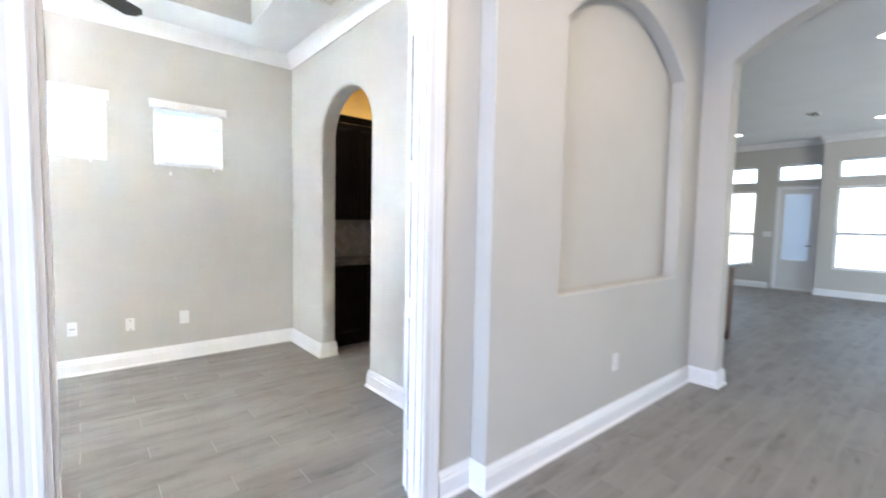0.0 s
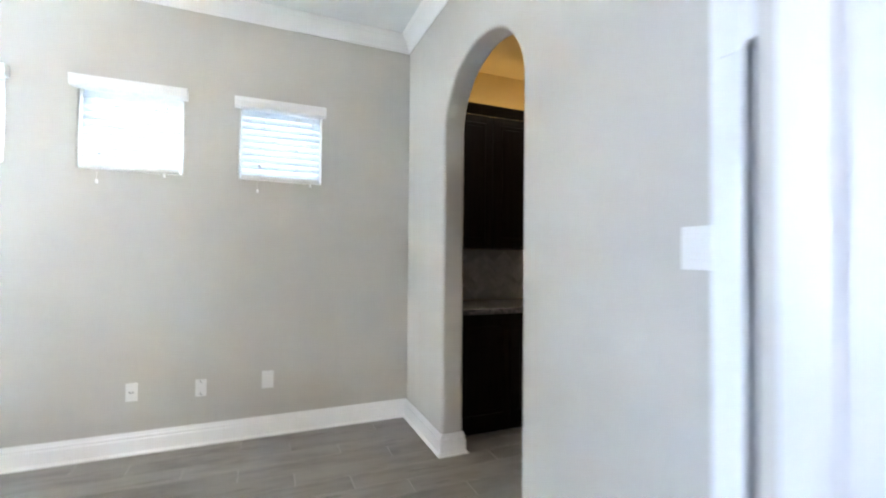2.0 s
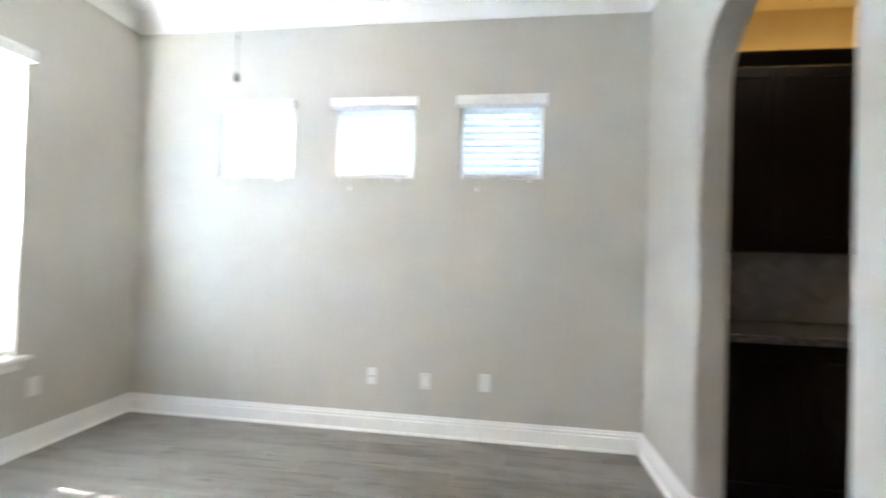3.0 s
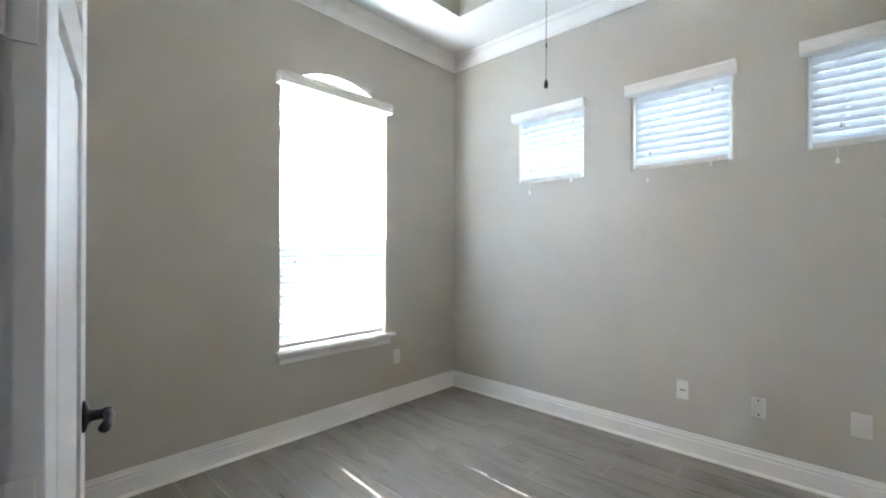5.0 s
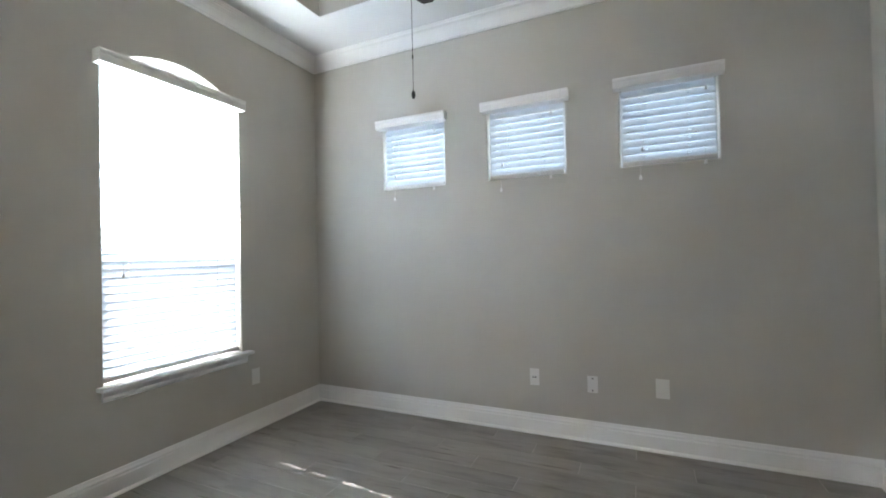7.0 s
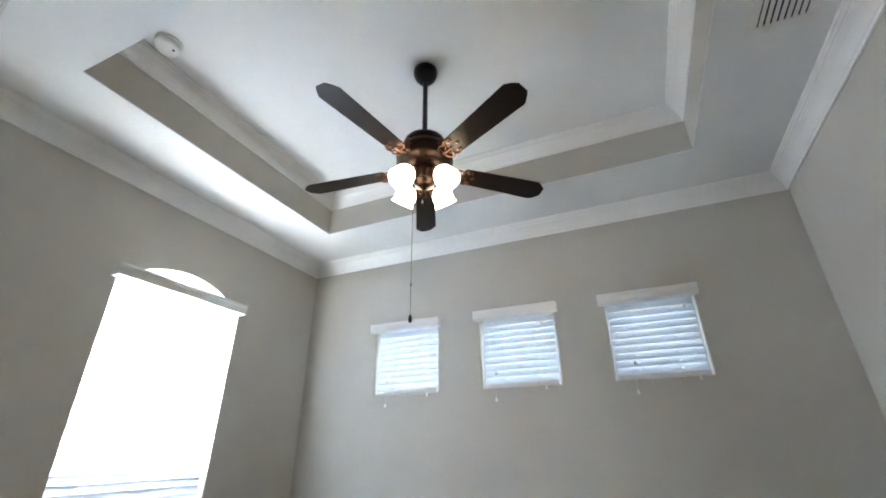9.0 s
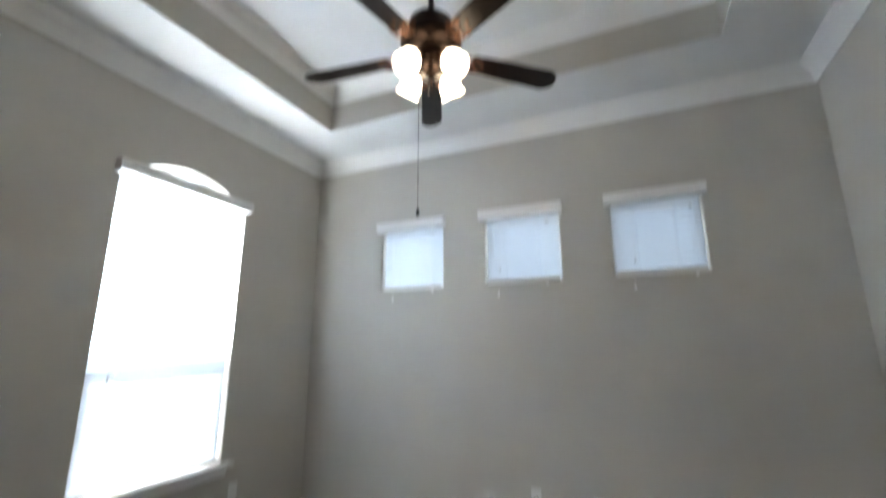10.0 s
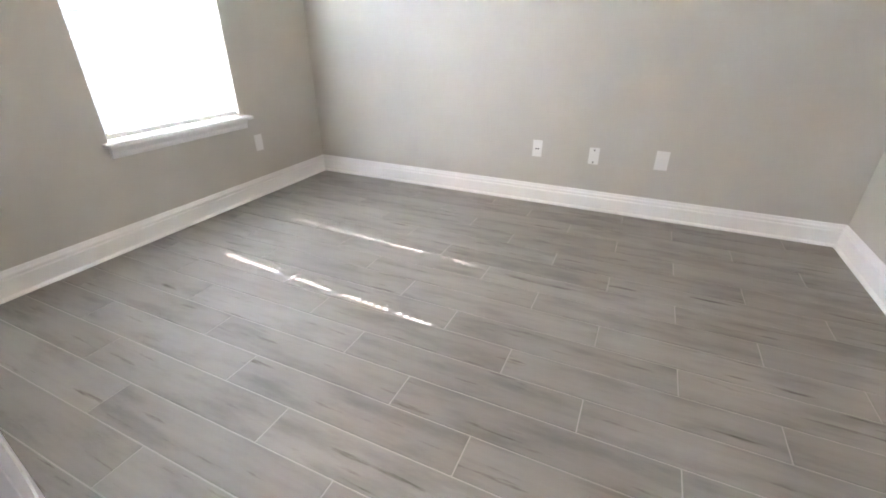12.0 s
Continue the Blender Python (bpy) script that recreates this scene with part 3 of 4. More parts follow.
def lever(parent, x, z, way):
    """A lever handle with an oval rose; way: +1 or -1 out of the leaf's faces."""
    y = 0.044 if way > 0 else 0.0
    bm = lathe(bmesh.new(), [(0.0, 0.0), (0.028, 0.0), (0.028, 0.004), (0.024, 0.008), (0.017, 0.012), (0.0130, 0.018), (0.0120, 0.034), (0.0140, 0.040), (0.0140, 0.052), (0.0, 0.055)], 24)
    bmesh.ops.scale(bm, vec=(1.0, 1.3, 1.0), verts=[v for v in bm.verts if v.co.z < 0.01])
    bmesh.ops.transform(bm, matrix=Matrix.Translation((x, y, z)) @ pose(0, 0, 0, -90 * way), verts=bm.verts)
    h = part("door_handle", bm, BLACK, parent, "dark bronze lever handle", smooth=True)
    bow = [(0.004, 0.044, 0.0), (-0.018, 0.049, 0.002), (-0.040, 0.049, 0.000), (-0.060, 0.046, -0.006), (-0.076, 0.042, -0.010), (-0.084, 0.039, -0.011)]
    part("lever", tube(bmesh.new(), [(x + dx, y + way * dy, z + dz) for dx, dy, dz in bow], [0.010, 0.011, 0.0095, 0.0105, 0.012, 0.006], 12), BLACK, h, smooth=True)


def door_leaf(name, w, m, label):
    """Local: hinge edge at x 0, leaf along +x, thickness y 0 to 0.044."""
    root = holder(name, m, label, "door", "double door leaves", "structure")
    t, st, h0, h1 = 0.044, 0.105, 0.012, DOOR_H - 0.024
    for x0 in (0.0, w - st):
        part("stile", boxed((x0, 0, h0), (x0 + st, t, h1), 0.002), DOOR_WHITE, root)
    zs = [(h0, h0 + 0.22), (1.64, 1.75), (h1 - 0.12, h1)]
    for z0, z1 in zs:
        part("rail", boxed((st + 0.0005, 0.0008, z0), (w - st - 0.0005, t - 0.0008, z1), 0.002), DOOR_WHITE, root)
    for (a, b), (c, d) in zip(zs, zs[1:]):
        bm = bmesh.new()
        box(bm, (st + 0.0005, 0.014, b), (w - st - 0.0005, t - 0.014, c))
        box(bm, (st + 0.045, 0.004, b + 0.045), (w - st - 0.045, t - 0.004, c - 0.045), 0.0035, 2)
        part("panel", bm, DOOR_WHITE, root)
    for way in (1, -1):
        lever(root, w - 0.065, 0.882, way)
    part("latch_plate", boxed((w - 0.001, 0.010, 0.83), (w + 0.0015, 0.034, 0.94), 0.001), BLACK, root)
    return root


HINGES = (0.28, 0.930, 1.580, 2.25)
leaf_w = door_leaf("door_2", 0.60, pose(1.940, -2.954, 0, 0, 0, 169.4), "white panelled door leaf with black lever, open against the wall")
leaf_e = door_leaf("door_3", 0.585, pose(3.254, -2.988, 0, 0, 0, 19.5), "white panelled door leaf, open against the side wall")
for z in HINGES:
    for leaf, s in ((leaf_w, 0.044), (leaf_e, 0.0)):
        bm = bmesh.new()
        tube(bm, [(-0.010, s, z - 0.05), (-0.010, s, z - 0.0175), (-0.010, s, z + 0.0165), (-0.010, s, z + 0.05)], 0.0075, 12)
        box(bm, (-0.0035, min(s, 0.008), z - 0.05), (0.0, max(s, 0.036), z + 0.05), 0.001)
        box(bm, (-0.030, s - 0.045 if s == 0 else s - 0.002, z - 0.05), (-0.002, s + 0.002 if s == 0 else s + 0.034, z + 0.05), 0.001)
        hg = part("hinge", bm, DOOR_WHITE, leaf, "painted white butt hinge")
# added strips fill the hinge-side gap, in place of its grey shade
for z0, z1 in zip((-0.05,) + HINGES, HINGES + (DOOR_H + 0.03,)):
    part("gap_strip", boxed((-0.029, 0.0015, max(z0 + 0.052, 0.012)), (-0.002, 0.0075, z1 - 0.052), 0.001), GAP_STRIP, leaf_e, "added strip standing in for the shaded gap between hinges")


# ---- plates ----
def plate(name, m, kind_, label, category, w=0.070, h=0.117):
    """A wall plate, its face towards local -y."""
    root = holder(name, m, label, category)
    part("cover", boxed((-w / 2, -0.006, -h / 2), (w / 2, 0.0, h / 2), 0.0025, 3), PLATE, root)
    if kind_ == "outlet":
        for dz in (0.0195, -0.0195):
            part("socket", boxed((-0.017, -0.0085, dz - 0.0145), (0.017, -0.005, dz + 0.0145), 0.003, 2), PLATE, root)
            bm = bmesh.new()
            for dx in (-0.0063, 0.0063):
                box(bm, (dx - 0.001, -0.0089, dz - 0.003), (dx + 0.001, -0.0080, dz + 0.006))
            part("slots", bm, DARK, root)
    elif kind_ == "jack":
        part("socket", boxed((-0.0165, -0.0085, -0.033), (0.0165, -0.005, 0.033), 0.002), PLATE, root)
        for dx in (-0.0085, 0.0085):
            part("port", boxed((dx - 0.0055, -0.0092, -0.0045), (dx + 0.0055, -0.0083, 0.0035), 0.0005, 1), DARK, root)
    elif kind_ == "blank":
        part("panel", boxed((-w / 2 + 0.006, -0.0072, -h / 2 + 0.006), (w / 2 - 0.006, -0.0055, h / 2 - 0.006), 0.001), PLATE, root)
    else:
        n = 2 if kind_ == "switch2" else 1
        for i in range(n):
            cx = (i - (n - 1) / 2) * 0.046
            part("rocker", boxed((cx - 0.0165, -0.0095, -0.033), (cx + 0.0165, -0.005, 0.033), 0.002), PLATE, root)
    for dz in (-h * 0.43, h * 0.43):
        bare = kind_ == "blank"
        r = 0.0048 if bare else 0.003
        part("screw", lathe(bmesh.new(), [(0.0, 0.0), (r, 0.0), (r, 0.001), (0.0, 0.0016)], 10, pose(0, -0.0074 if bare else -0.006, dz * (0.84 if bare else 1.0), 90)), BRONZE if bare else PLATE, root)
    return root


plate("data_jack", pose(1.945, 0, 0.393), "jack", "white wall plate with two small dark jacks", "wall plate", 0.066, 0.117)
plate("blank_plate", pose(2.335, 0, 0.380), "blank", "white blank wall plate with two dark screws", "wall plate", 0.066, 0.112)
plate("wall_plate", pose(2.753, 0, 0.395), "switch1", "wider white decorator plate low on the wall", "wall plate", 0.078, 0.122)
plate("wall_outlet", pose(0, -0.700, 0.393, 0, 0, 90), "switch1", "white outlet plate beside the tall window", "outlet")
plate("light_switch", pose(RX, -2.535, 1.308, 0, 0, -90), "switch2", "white double rocker light switch by the door", "light switch", 0.118, 0.118)
plate("light_switch", pose(13.72, -2.0, 1.21, 0, 0, -90), "switch2", "white light switch beside the glazed back door", "light switch", 0.16, 0.12)
plate("wall_outlet", pose(4.78, NY, 0.42), "outlet", "white outlet on the hall wall below the niche", "outlet")

# ---- ceiling fixtures ----
det = holder("smoke_detector", pose(0.72, -2.19, TRAY), "round white smoke detector on the tray ceiling", "smoke detector")
part("base", lathe(bmesh.new(), [(0.0, 0.0), (0.068, 0.0), (0.068, -0.010), (0.064, -0.012), (0.0, -0.012)], 36), PLATE, det, smooth=False)
part("cover", lathe(bmesh.new(), [(0.060, -0.0125), (0.062, -0.022), (0.058, -0.034), (0.046, -0.041), (0.0, -0.043)], 36), PLATE, det, smooth=True)
part("sensor", lathe(bmesh.new(), [(0.0, -0.046), (0.006, -0.0455), (0.007, -0.040), (0.0, -0.039)], 12, pose(0.025, 0.018, 0)), DARK, det)

vent = holder("ceiling_vent", pose(3.50, -1.545, CEIL), "white slatted ceiling air vent", "air vent")
VW, VL = 0.27, 0.42
part("frame", slab([rect(-VW / 2, -VL / 2, VW / 2, VL / 2), rect(-VW / 2 + 0.036, -VL / 2 + 0.036, VW / 2 - 0.036, VL / 2 - 0.036)], lambda u, v, w: (u, v, -0.010 + w), 0.010), PLATE, vent)
part("backing", boxed((-VW / 2 + 0.03, -VL / 2 + 0.03, -0.002), (VW / 2 - 0.03, VL / 2 - 0.03, -0.0005)), DARK, vent)
part("divider", boxed((-VW / 2 + 0.036, -0.006, -0.012), (VW / 2 - 0.036, 0.006, -0.002)), PLATE, vent)
for half in (-1, 1):
    for i in range(8):
        x = -VW / 2 + 0.050 + i * 0.0245
        s = part("slat", boxed((-0.008, -0.084, -0.0008), (0.008, 0.084, 0.0008)), PLATE, vent)
        s.matrix_basis = pose(x, half * 0.092, -0.009, 0, 48, 0)


# ---- ceiling fan ----
FX, FY = 1.876, -1.47
fan = holder("ceiling_fan", pose(FX, FY, TRAY), "dark bronze ceiling fan with five blades and four lit shades", "ceiling fan")
D = TRAY
part("canopy", lathe(bmesh.new(), [(0.0, 0.0), (0.066, 0.0), (0.068, -0.020), (0.060, -0.050), (0.040, -0.078), (0.022, -0.090), (0.0, -0.091)], 32), BLACK, fan, smooth=True)
part("downrod", lathe(bmesh.new(), [(0.0, -0.085), (0.0135, -0.085), (0.0135, 2.915 - D), (0.024, 2.912 - D), (0.028, 2.895 - D), (0.0, 2.895 - D)], 18), BLACK, fan, smooth=True)
part("motor_housing", lathe(bmesh.new(), [(0.0, 2.900 - D), (0.040, 2.899 - D), (0.080, 2.890 - D), (0.104, 2.872 - D), (0.112, 2.850 - D), (0.112, 2.826 - D), (0.108, 2.822 - D), (0.118, 2.812 - D), (0.138, 2.798 - D), (0.146, 2.778 - D), (0.142, 2.752 - D), (0.118, 2.728 - D), (0.080, 2.712 - D), (0.0, 2.708 - D)], 40), BRONZE, fan, smooth=True)
part("trim_ring", lathe(bmesh.new(), [(0.109, 2.828 - D), (0.116, 2.826 - D), (0.116, 2.819 - D), (0.109, 2.817 - D)], 40), COPPER, fan, smooth=True)
part("switch_housing", lathe(bmesh.new(), [(0.0, 2.712 - D), (0.056, 2.710 - D), (0.062, 2.695 - D), (0.058, 2.668 - D), (0.040, 2.652 - D), (0.042, 2.640 - D), (0.0, 2.638 - D)], 32), BRONZE, fan, smooth=True)
part("finial", lathe(bmesh.new(), [(0.0, 2.641 - D), (0.044, 2.639 - D), (0.054, 2.630 - D), (0.054, 2.622 - D), (0.046, 2.614 - D), (0.048, 2.606 - D), (0.030, 2.594 - D), (0.014, 2.585 - D), (0.0, 2.576 - D)], 32), BRONZE, fan, "bronze cap under the lamps", smooth=True)


def blade_mesh():
    """A long blade, widening outwards, its end cut at the corners in small steps."""
    bm = bmesh.new()
    half = [(0.205, 0.042), (0.215, 0.050), (0.60, 0.062), (0.628, 0.062), (0.634, 0.055), (0.640, 0.053), (0.664, 0.034), (0.666, 0.028), (0.672, 0.026), (0.672, 0.0)]
    pts = half + [(x, -y) for x, y in reversed(half[:-1])]
    up = [bm.verts.new((x, y, 0.003)) for x, y in pts]
    dn = [bm.verts.new((x, y, -0.003)) for x, y in pts]
    bm.faces.new(up)
    bm.faces.new(list(reversed(dn)))
    for i in range(len(pts)):
        j = (i + 1) % len(pts)
        bm.faces.new((up[i], dn[i], dn[j], up[j]))
    return mesh_of("blade", bm, BLADE)


def blade_iron_mesh():
    """The cast bracket: an arm with scrolls, spreading to three lobes under the blade."""
    bm = bmesh.new()
    tube(bm, [(0.128, 0, 0.055), (0.155, 0, 0.004), (0.185, 0, -0.010), (0.225, 0, -0.008)], [0.008, 0.006, 0.006, 0.005], 8)
    for s in (-1, 1):
        tube(bm, [(0.140, s * 0.010, 0.020), (0.160, s * 0.032, -0.002), (0.185, s * 0.045, -0.009), (0.205, s * 0.038, -0.010), (0.206, s * 0.020, -0.010), (0.190, s * 0.015, -0.010)], [0.0045, 0.0045, 0.0045, 0.0042, 0.0036, 0.003], 7)
        tube(bm, [(0.205, s * 0.038, -0.009), (0.225, s * 0.050, -0.007), (0.247, s * 0.042, -0.006), (0.252, s * 0.026, -0.006)], [0.0045, 0.0045, 0.004, 0.003], 7)
    for x, y in ((0.262, 0.0), (0.232, 0.030), (0.232, -0.030)):
        lathe(bm, [(0.0, -0.009), (0.006, -0.0085), (0.009, -0.006), (0.009, -0.003), (0.0, -0.003)], 12, Matrix.Translation((x, y, 0)))
    return mesh_of("blade_bracket", bm, COPPER)


def shell_mesh():
    """The fluted shell that covers a bracket's root against the housing: a ridged sheet, 4 mm thick."""
    bm = bmesh.new()
    grid = {}
    for side in (0, 1):
        for i in range(6):
            f = i / 5
            for j in range(25):
                g = j / 12 - 1
                ridge = 0.0022 * math.cos(g * math.pi * 6) * f
                out = 0.143 + 0.010 * math.sin(math.pi * f) - 0.014 * g * g + ridge - 0.004 * side
                grid[side, i, j] = bm.verts.new((out, g * (0.012 + 0.026 * f), 0.102 - 0.060 * f + 0.012 * g * g * f))
    for i in range(5):
        for j in range(24):
            for side in (0, 1):
                bm.faces.new([grid[side, a, b] for a, b in ((i, j), (i + 1, j), (i + 1, j + 1), (i, j + 1))])
    rim = [(0, j) for j in range(25)] + [(i, 24) for i in range(1, 6)] + [(5, j) for j in range(23, -1, -1)] + [(i, 0) for i in range(4, 0, -1)]
    for a, b in zip(rim, rim[1:] + rim[:1]):
        bm.faces.new((grid[0, a[0], a[1]], grid[0, b[0], b[1]], grid[1, b[0], b[1]], grid[1, a[0], a[1]]))
    return mesh_of("bracket_shell", bm, COPPER)


bme, ime, shme = blade_mesh(), blade_iron_mesh(), shell_mesh()
for i in range(5):
    ang = 115 + 72 * i
    b = new("blade", bme)
    b.parent = fan
    b.matrix_basis = pose(0, 0, 2.706 - D, 0, 0, ang) @ pose(0, 0, 0, -12, 0, 0)
    k = new("blade_bracket", ime)
    k.parent = fan
    k.matrix_basis = pose(0, 0, 2.706 - D, 0, 0, ang) @ pose(0, 0, 0, -9, 0, 0)
    k = new("bracket_shell", shme)
    k.parent = fan
    k.matrix_basis = pose(0, 0, 2.706 - D, 0, 0, ang)


def shade_bm():
    bm = bmesh.new()
    lathe(bm, [(0.024, 0.0), (0.030, -0.006), (0.044, -0.022), (0.056, -0.045), (0.060, -0.068), (0.057, -0.085), (0.060, -0.100), (0.068, -0.112), (0.064, -0.112), (0.054, -0.098), (0.050, -0.085), (0.054, -0.066), (0.048, -0.042), (0.036, -0.022), (0.020, -0.006)], 28)
    return bm


sme = mesh_of("shade", shade_bm(), LIT_SHADE)
for p in sme.polygons:
    p.use_smooth = True
for i in range(4):
    a = radians(-19 + 90 * i)
    ca, sa = math.cos(a), math.sin(a)
    zz = 2.666 - D
    arm = part("lamp_arm", tube(bmesh.new(), [(0.04 * ca, 0.04 * sa, zz), (0.070 * ca, 0.070 * sa, zz + 0.012), (0.092 * ca, 0.092 * sa, zz + 0.006), (0.101 * ca, 0.101 * sa, zz - 0.010)], 0.008, 10), COPPER, fan, smooth=True)
    part("socket_cup", lathe(bmesh.new(), [(0.0, 0.012), (0.020, 0.010), (0.027, 0.0), (0.028, -0.012), (0.024, -0.014), (0.0, -0.014)], 20, pose(0.101 * ca, 0.101 * sa, zz - 0.012, 0, 0, math.degrees(a)) @ pose(0, 0, 0, 0, -34, 0)), COPPER, arm, smooth=True)
    s = new("shade", sme)
    s.parent = arm
    s.matrix_basis = pose(0.103 * ca, 0.103 * sa, zz - 0.018, 0, 0, math.degrees(a)) @ pose(0, 0, 0, 0, -34, 0) @ Matrix.Scale(0.9, 4)
    s["label"] = "lit frosted glass bell shade"


def bead_chain(x, y, z0, z1, r, step, end):
    bm = bmesh.new()
    tube(bm, [(x, y, z0), (x, y, (z0 + z1) / 2), (x, y, z1)], r * 0.55, 5)
    z = z0
    while z > z1:
        bmesh.ops.create_icosphere(bm, subdivisions=1, radius=r, matrix=Matrix.Translation((x, y, z)))
        z -= step
    if z0 - z1 > 0.3:
        lathe(bm, [(0.0, 0.010), (0.0028, 0.008), (0.0034, 0.0), (0.0028, -0.008), (0.0, -0.010)], 10, Matrix.Translation((x, y, z1 + 0.14)))
    c = part("pull_chain", bm, BRONZE, fan)
    part("fob", lathe(bmesh.new(), end, 14, Matrix.Translation((x, y, z1))), BLACK, c, "dark turned fob", smooth=True)


bead_chain(-0.062, 0.0, 2.69 - D, 1.955 - D, 0.0016, 0.0058, [(0.0, 0.004), (0.0035, 0.0), (0.007, -0.007), (0.0085, -0.016), (0.008, -0.026), (0.005, -0.033), (0.0, -0.035)])
bead_chain(0.0, -0.02, 2.585 - D, 2.51 - D, 0.0015, 0.005, [(0.0, 0.003), (0.003, 0.0), (0.005, -0.010), (0.006, -0.022), (0.0, -0.026)])


# ---- pantry ----
def cabinet(name, x0, x1, y0, y1, z0, z1, mat, label, doors, group, toe=0.0):
    root = holder(name, pose(x0, y0, z0), label, "cabinet", group)
    w, d, h = x1 - x0, y1 - y0, z1 - z0
    part("body", boxed((0.0, 0.02, toe), (w, d, h), 0.001), mat, root)
    if toe:
        part("toe_kick", boxed((0.0, 0.08, 0.0), (w, d, toe)), mat, root)
    dw = w / doors
    for i in range(doors):
        a, b = i * dw + 0.003, (i + 1) * dw - 0.003
        dr = part("door", slab([rect(a, toe + 0.004, b, h - 0.004), rect(a + 0.06, toe + 0.064, b - 0.06, h - 0.064)], lambda u, v, k: (u, k, v), 0.019), mat, root)
        bm = bmesh.new()
        box(bm, (a + 0.058, 0.009, toe + 0.062), (b - 0.058, 0.018, h - 0.062))
        box(bm, (a + 0.085, 0.004, toe + 0.090), (b - 0.085, 0.010, h - 0.090), 0.003)
        part("panel", bm, mat, dr)
    return root


PX0 = RX + 0.152
for i in range(2):
    a = PX0 + i * 0.88
    cabinet("base_cabinet", a, a + 0.878, -0.62, -0.014, 0.0, 0.875, ESPRESSO, "espresso-stained base cabinet under a grey counter", 2, "pantry base cabinets", 0.10)
    u = cabinet("wall_cabinet", a, a + 0.878, -0.345, -0.014, 1.345, 2.40, ESPRESSO, "espresso-stained wall cabinet with a crown", 2, "pantry wall cabinets")
    part("crown", moulding([(0, 0), (0.01, 0), (0.03, 0.03), (0.045, 0.055), (0.05, 0.07), (0, 0.07)], (0, 0.0, 1.052), (0.878, 0.0, 1.052), (0, -1, 0)), ESPRESSO, u)
tagged(part("counter", boxed((PX0, -0.650, 0.877), (5.695, -0.022, 0.915), 0.004, 3), GRANITE), "grey speckled stone counter on the pantry cabinets", "counter")

# herringbone splashback
splash = structure("splashback", boxed((PX0, -0.0185, 0.916), (5.69, -0.0125, 1.344)), GROUT, "grey herringbone stone splashback over the pantry counter", "splashback")
tl, tw, gap = 0.150, 0.050, 0.003
tile_bm = bmesh.new()
box(tile_bm, (-tl / 2 + gap / 2, -0.0035, -tw / 2 + gap / 2), (tl / 2 - gap / 2, 0.0, tw / 2 - gap / 2), 0.0008, 1)
tile_me = mesh_of("tile", tile_bm, SPLASH)
r2 = math.sqrt(0.5)
for i in range(-14, 15):
    for j in range(-14, 15):
        for k in (0, 1):
            # herringbone cell: one tile lying, one standing, stepped diagonally
            px, pz = i * tw + j * tl, i * tw - j * tl
            if k == 0:
                cx, cz = px + tl / 2, pz + tw / 2
            else:
                cx, cz = px + tw / 2, pz + tw + tl / 2
            wx, wz = 4.40 + (cx - cz) * r2, 1.13 + (cx + cz) * r2
            if not (PX0 + 0.075 < wx < 5.0 and 0.916 + 0.072 < wz < 1.344 - 0.072):
                continue
            t = new("tile", tile_me)
            t.parent = splash
            t.matrix_basis = Matrix.Translation((wx, -0.0186, wz)) @ pose(0, 0, 0, 0, -45 if k == 0 else -135, 0)

# ---- living room beyond the hall ----
FARX, FARX2 = 13.72, 13.50
bm = slab([rect(-2.90, -0.05, 2.1, HI), rect(-1.76, 0.50, -0.95, 2.17), rect(-1.76, 2.33, -0.95, 2.72), rect(-2.86, 0.02, -2.12, 2.26), rect(-2.86, 2.36, -2.12, 2.72)], lambda u, v, w: (FARX + w, u, v), 0.15)
structure("wall_living_east", bm, WALL, "greige living room wall with a glazed door and a window", "wall")
bm = slab([rect(-8.1, -0.05, -2.90, HI), rect(-5.05, 0.54, -3.14, 2.20), rect(-5.05, 2.36, -3.14, 2.74)], lambda u, v, w: (FARX2 + w, u, v), 0.37)
structure("wall_living_bay", bm, WALL, "greige living room wall with an added, unseen opening for fill light and transom", "wall")
structure("wall_living_north", boxed((COLX + 0.17, 2.0, -0.05), (14.0, 2.15, HI)), WALL, "plain greige living room wall", "wall")
# out-of-view opening, added where the living room's fill lamp stands
bm = slab([rect(COLX + 0.17, -0.05, 14.0, HI), rect(8.5, 0.5, 12.5, 2.7)], lambda u, v, w: (u, -8.0 - w, v), 0.15)
structure("wall_living_south", bm, WALL, "greige living room wall with an added, unseen opening for fill light", "wall")
run("crown_moulding", CROWN, (FARX, 2.0, LIV_C), (FARX, -2.90, LIV_C), (-1, 0, 0), 1, 1, TRIM, CL, CC)
run("crown_moulding", CROWN, (FARX2, -2.90, LIV_C), (FARX2, -8.0, LIV_C), (-1, 0, 0), -1, 1, TRIM, CL, CC)
baseboard((FARX, 2.0, 0), (FARX, -2.06, 0), (-1, 0, 0), 1, 0)
baseboard((FARX2, -2.90, 0), (FARX2, -8.0, 0), (-1, 0, 0), -1, 1)
for x, y0, y1, z0, z1, rl in ((FARX, -1.76, -0.95, 0.50, 2.17, 0.70), (FARX, -1.76, -0.95, 2.33, 2.72, None), (FARX2, -5.05, -3.14, 0.54, 2.20, 0.72), (FARX2, -5.05, -3.14, 2.36, 2.74, None), (FARX, -2.86, -2.12, 2.36, 2.72, None)):
    wu = window_unit("window_3", y1 - y0, z1 - z0 - 0.002, pose(x, y1, z0, 0, 0, -90), "living room window with a white vinyl frame")
    if rl:
        part("meeting_rail", boxed((0.04, 0.08, rl - 0.03), (y1 - y0 - 0.04, 0.12, rl + 0.03), 0.004), VINYL, wu)
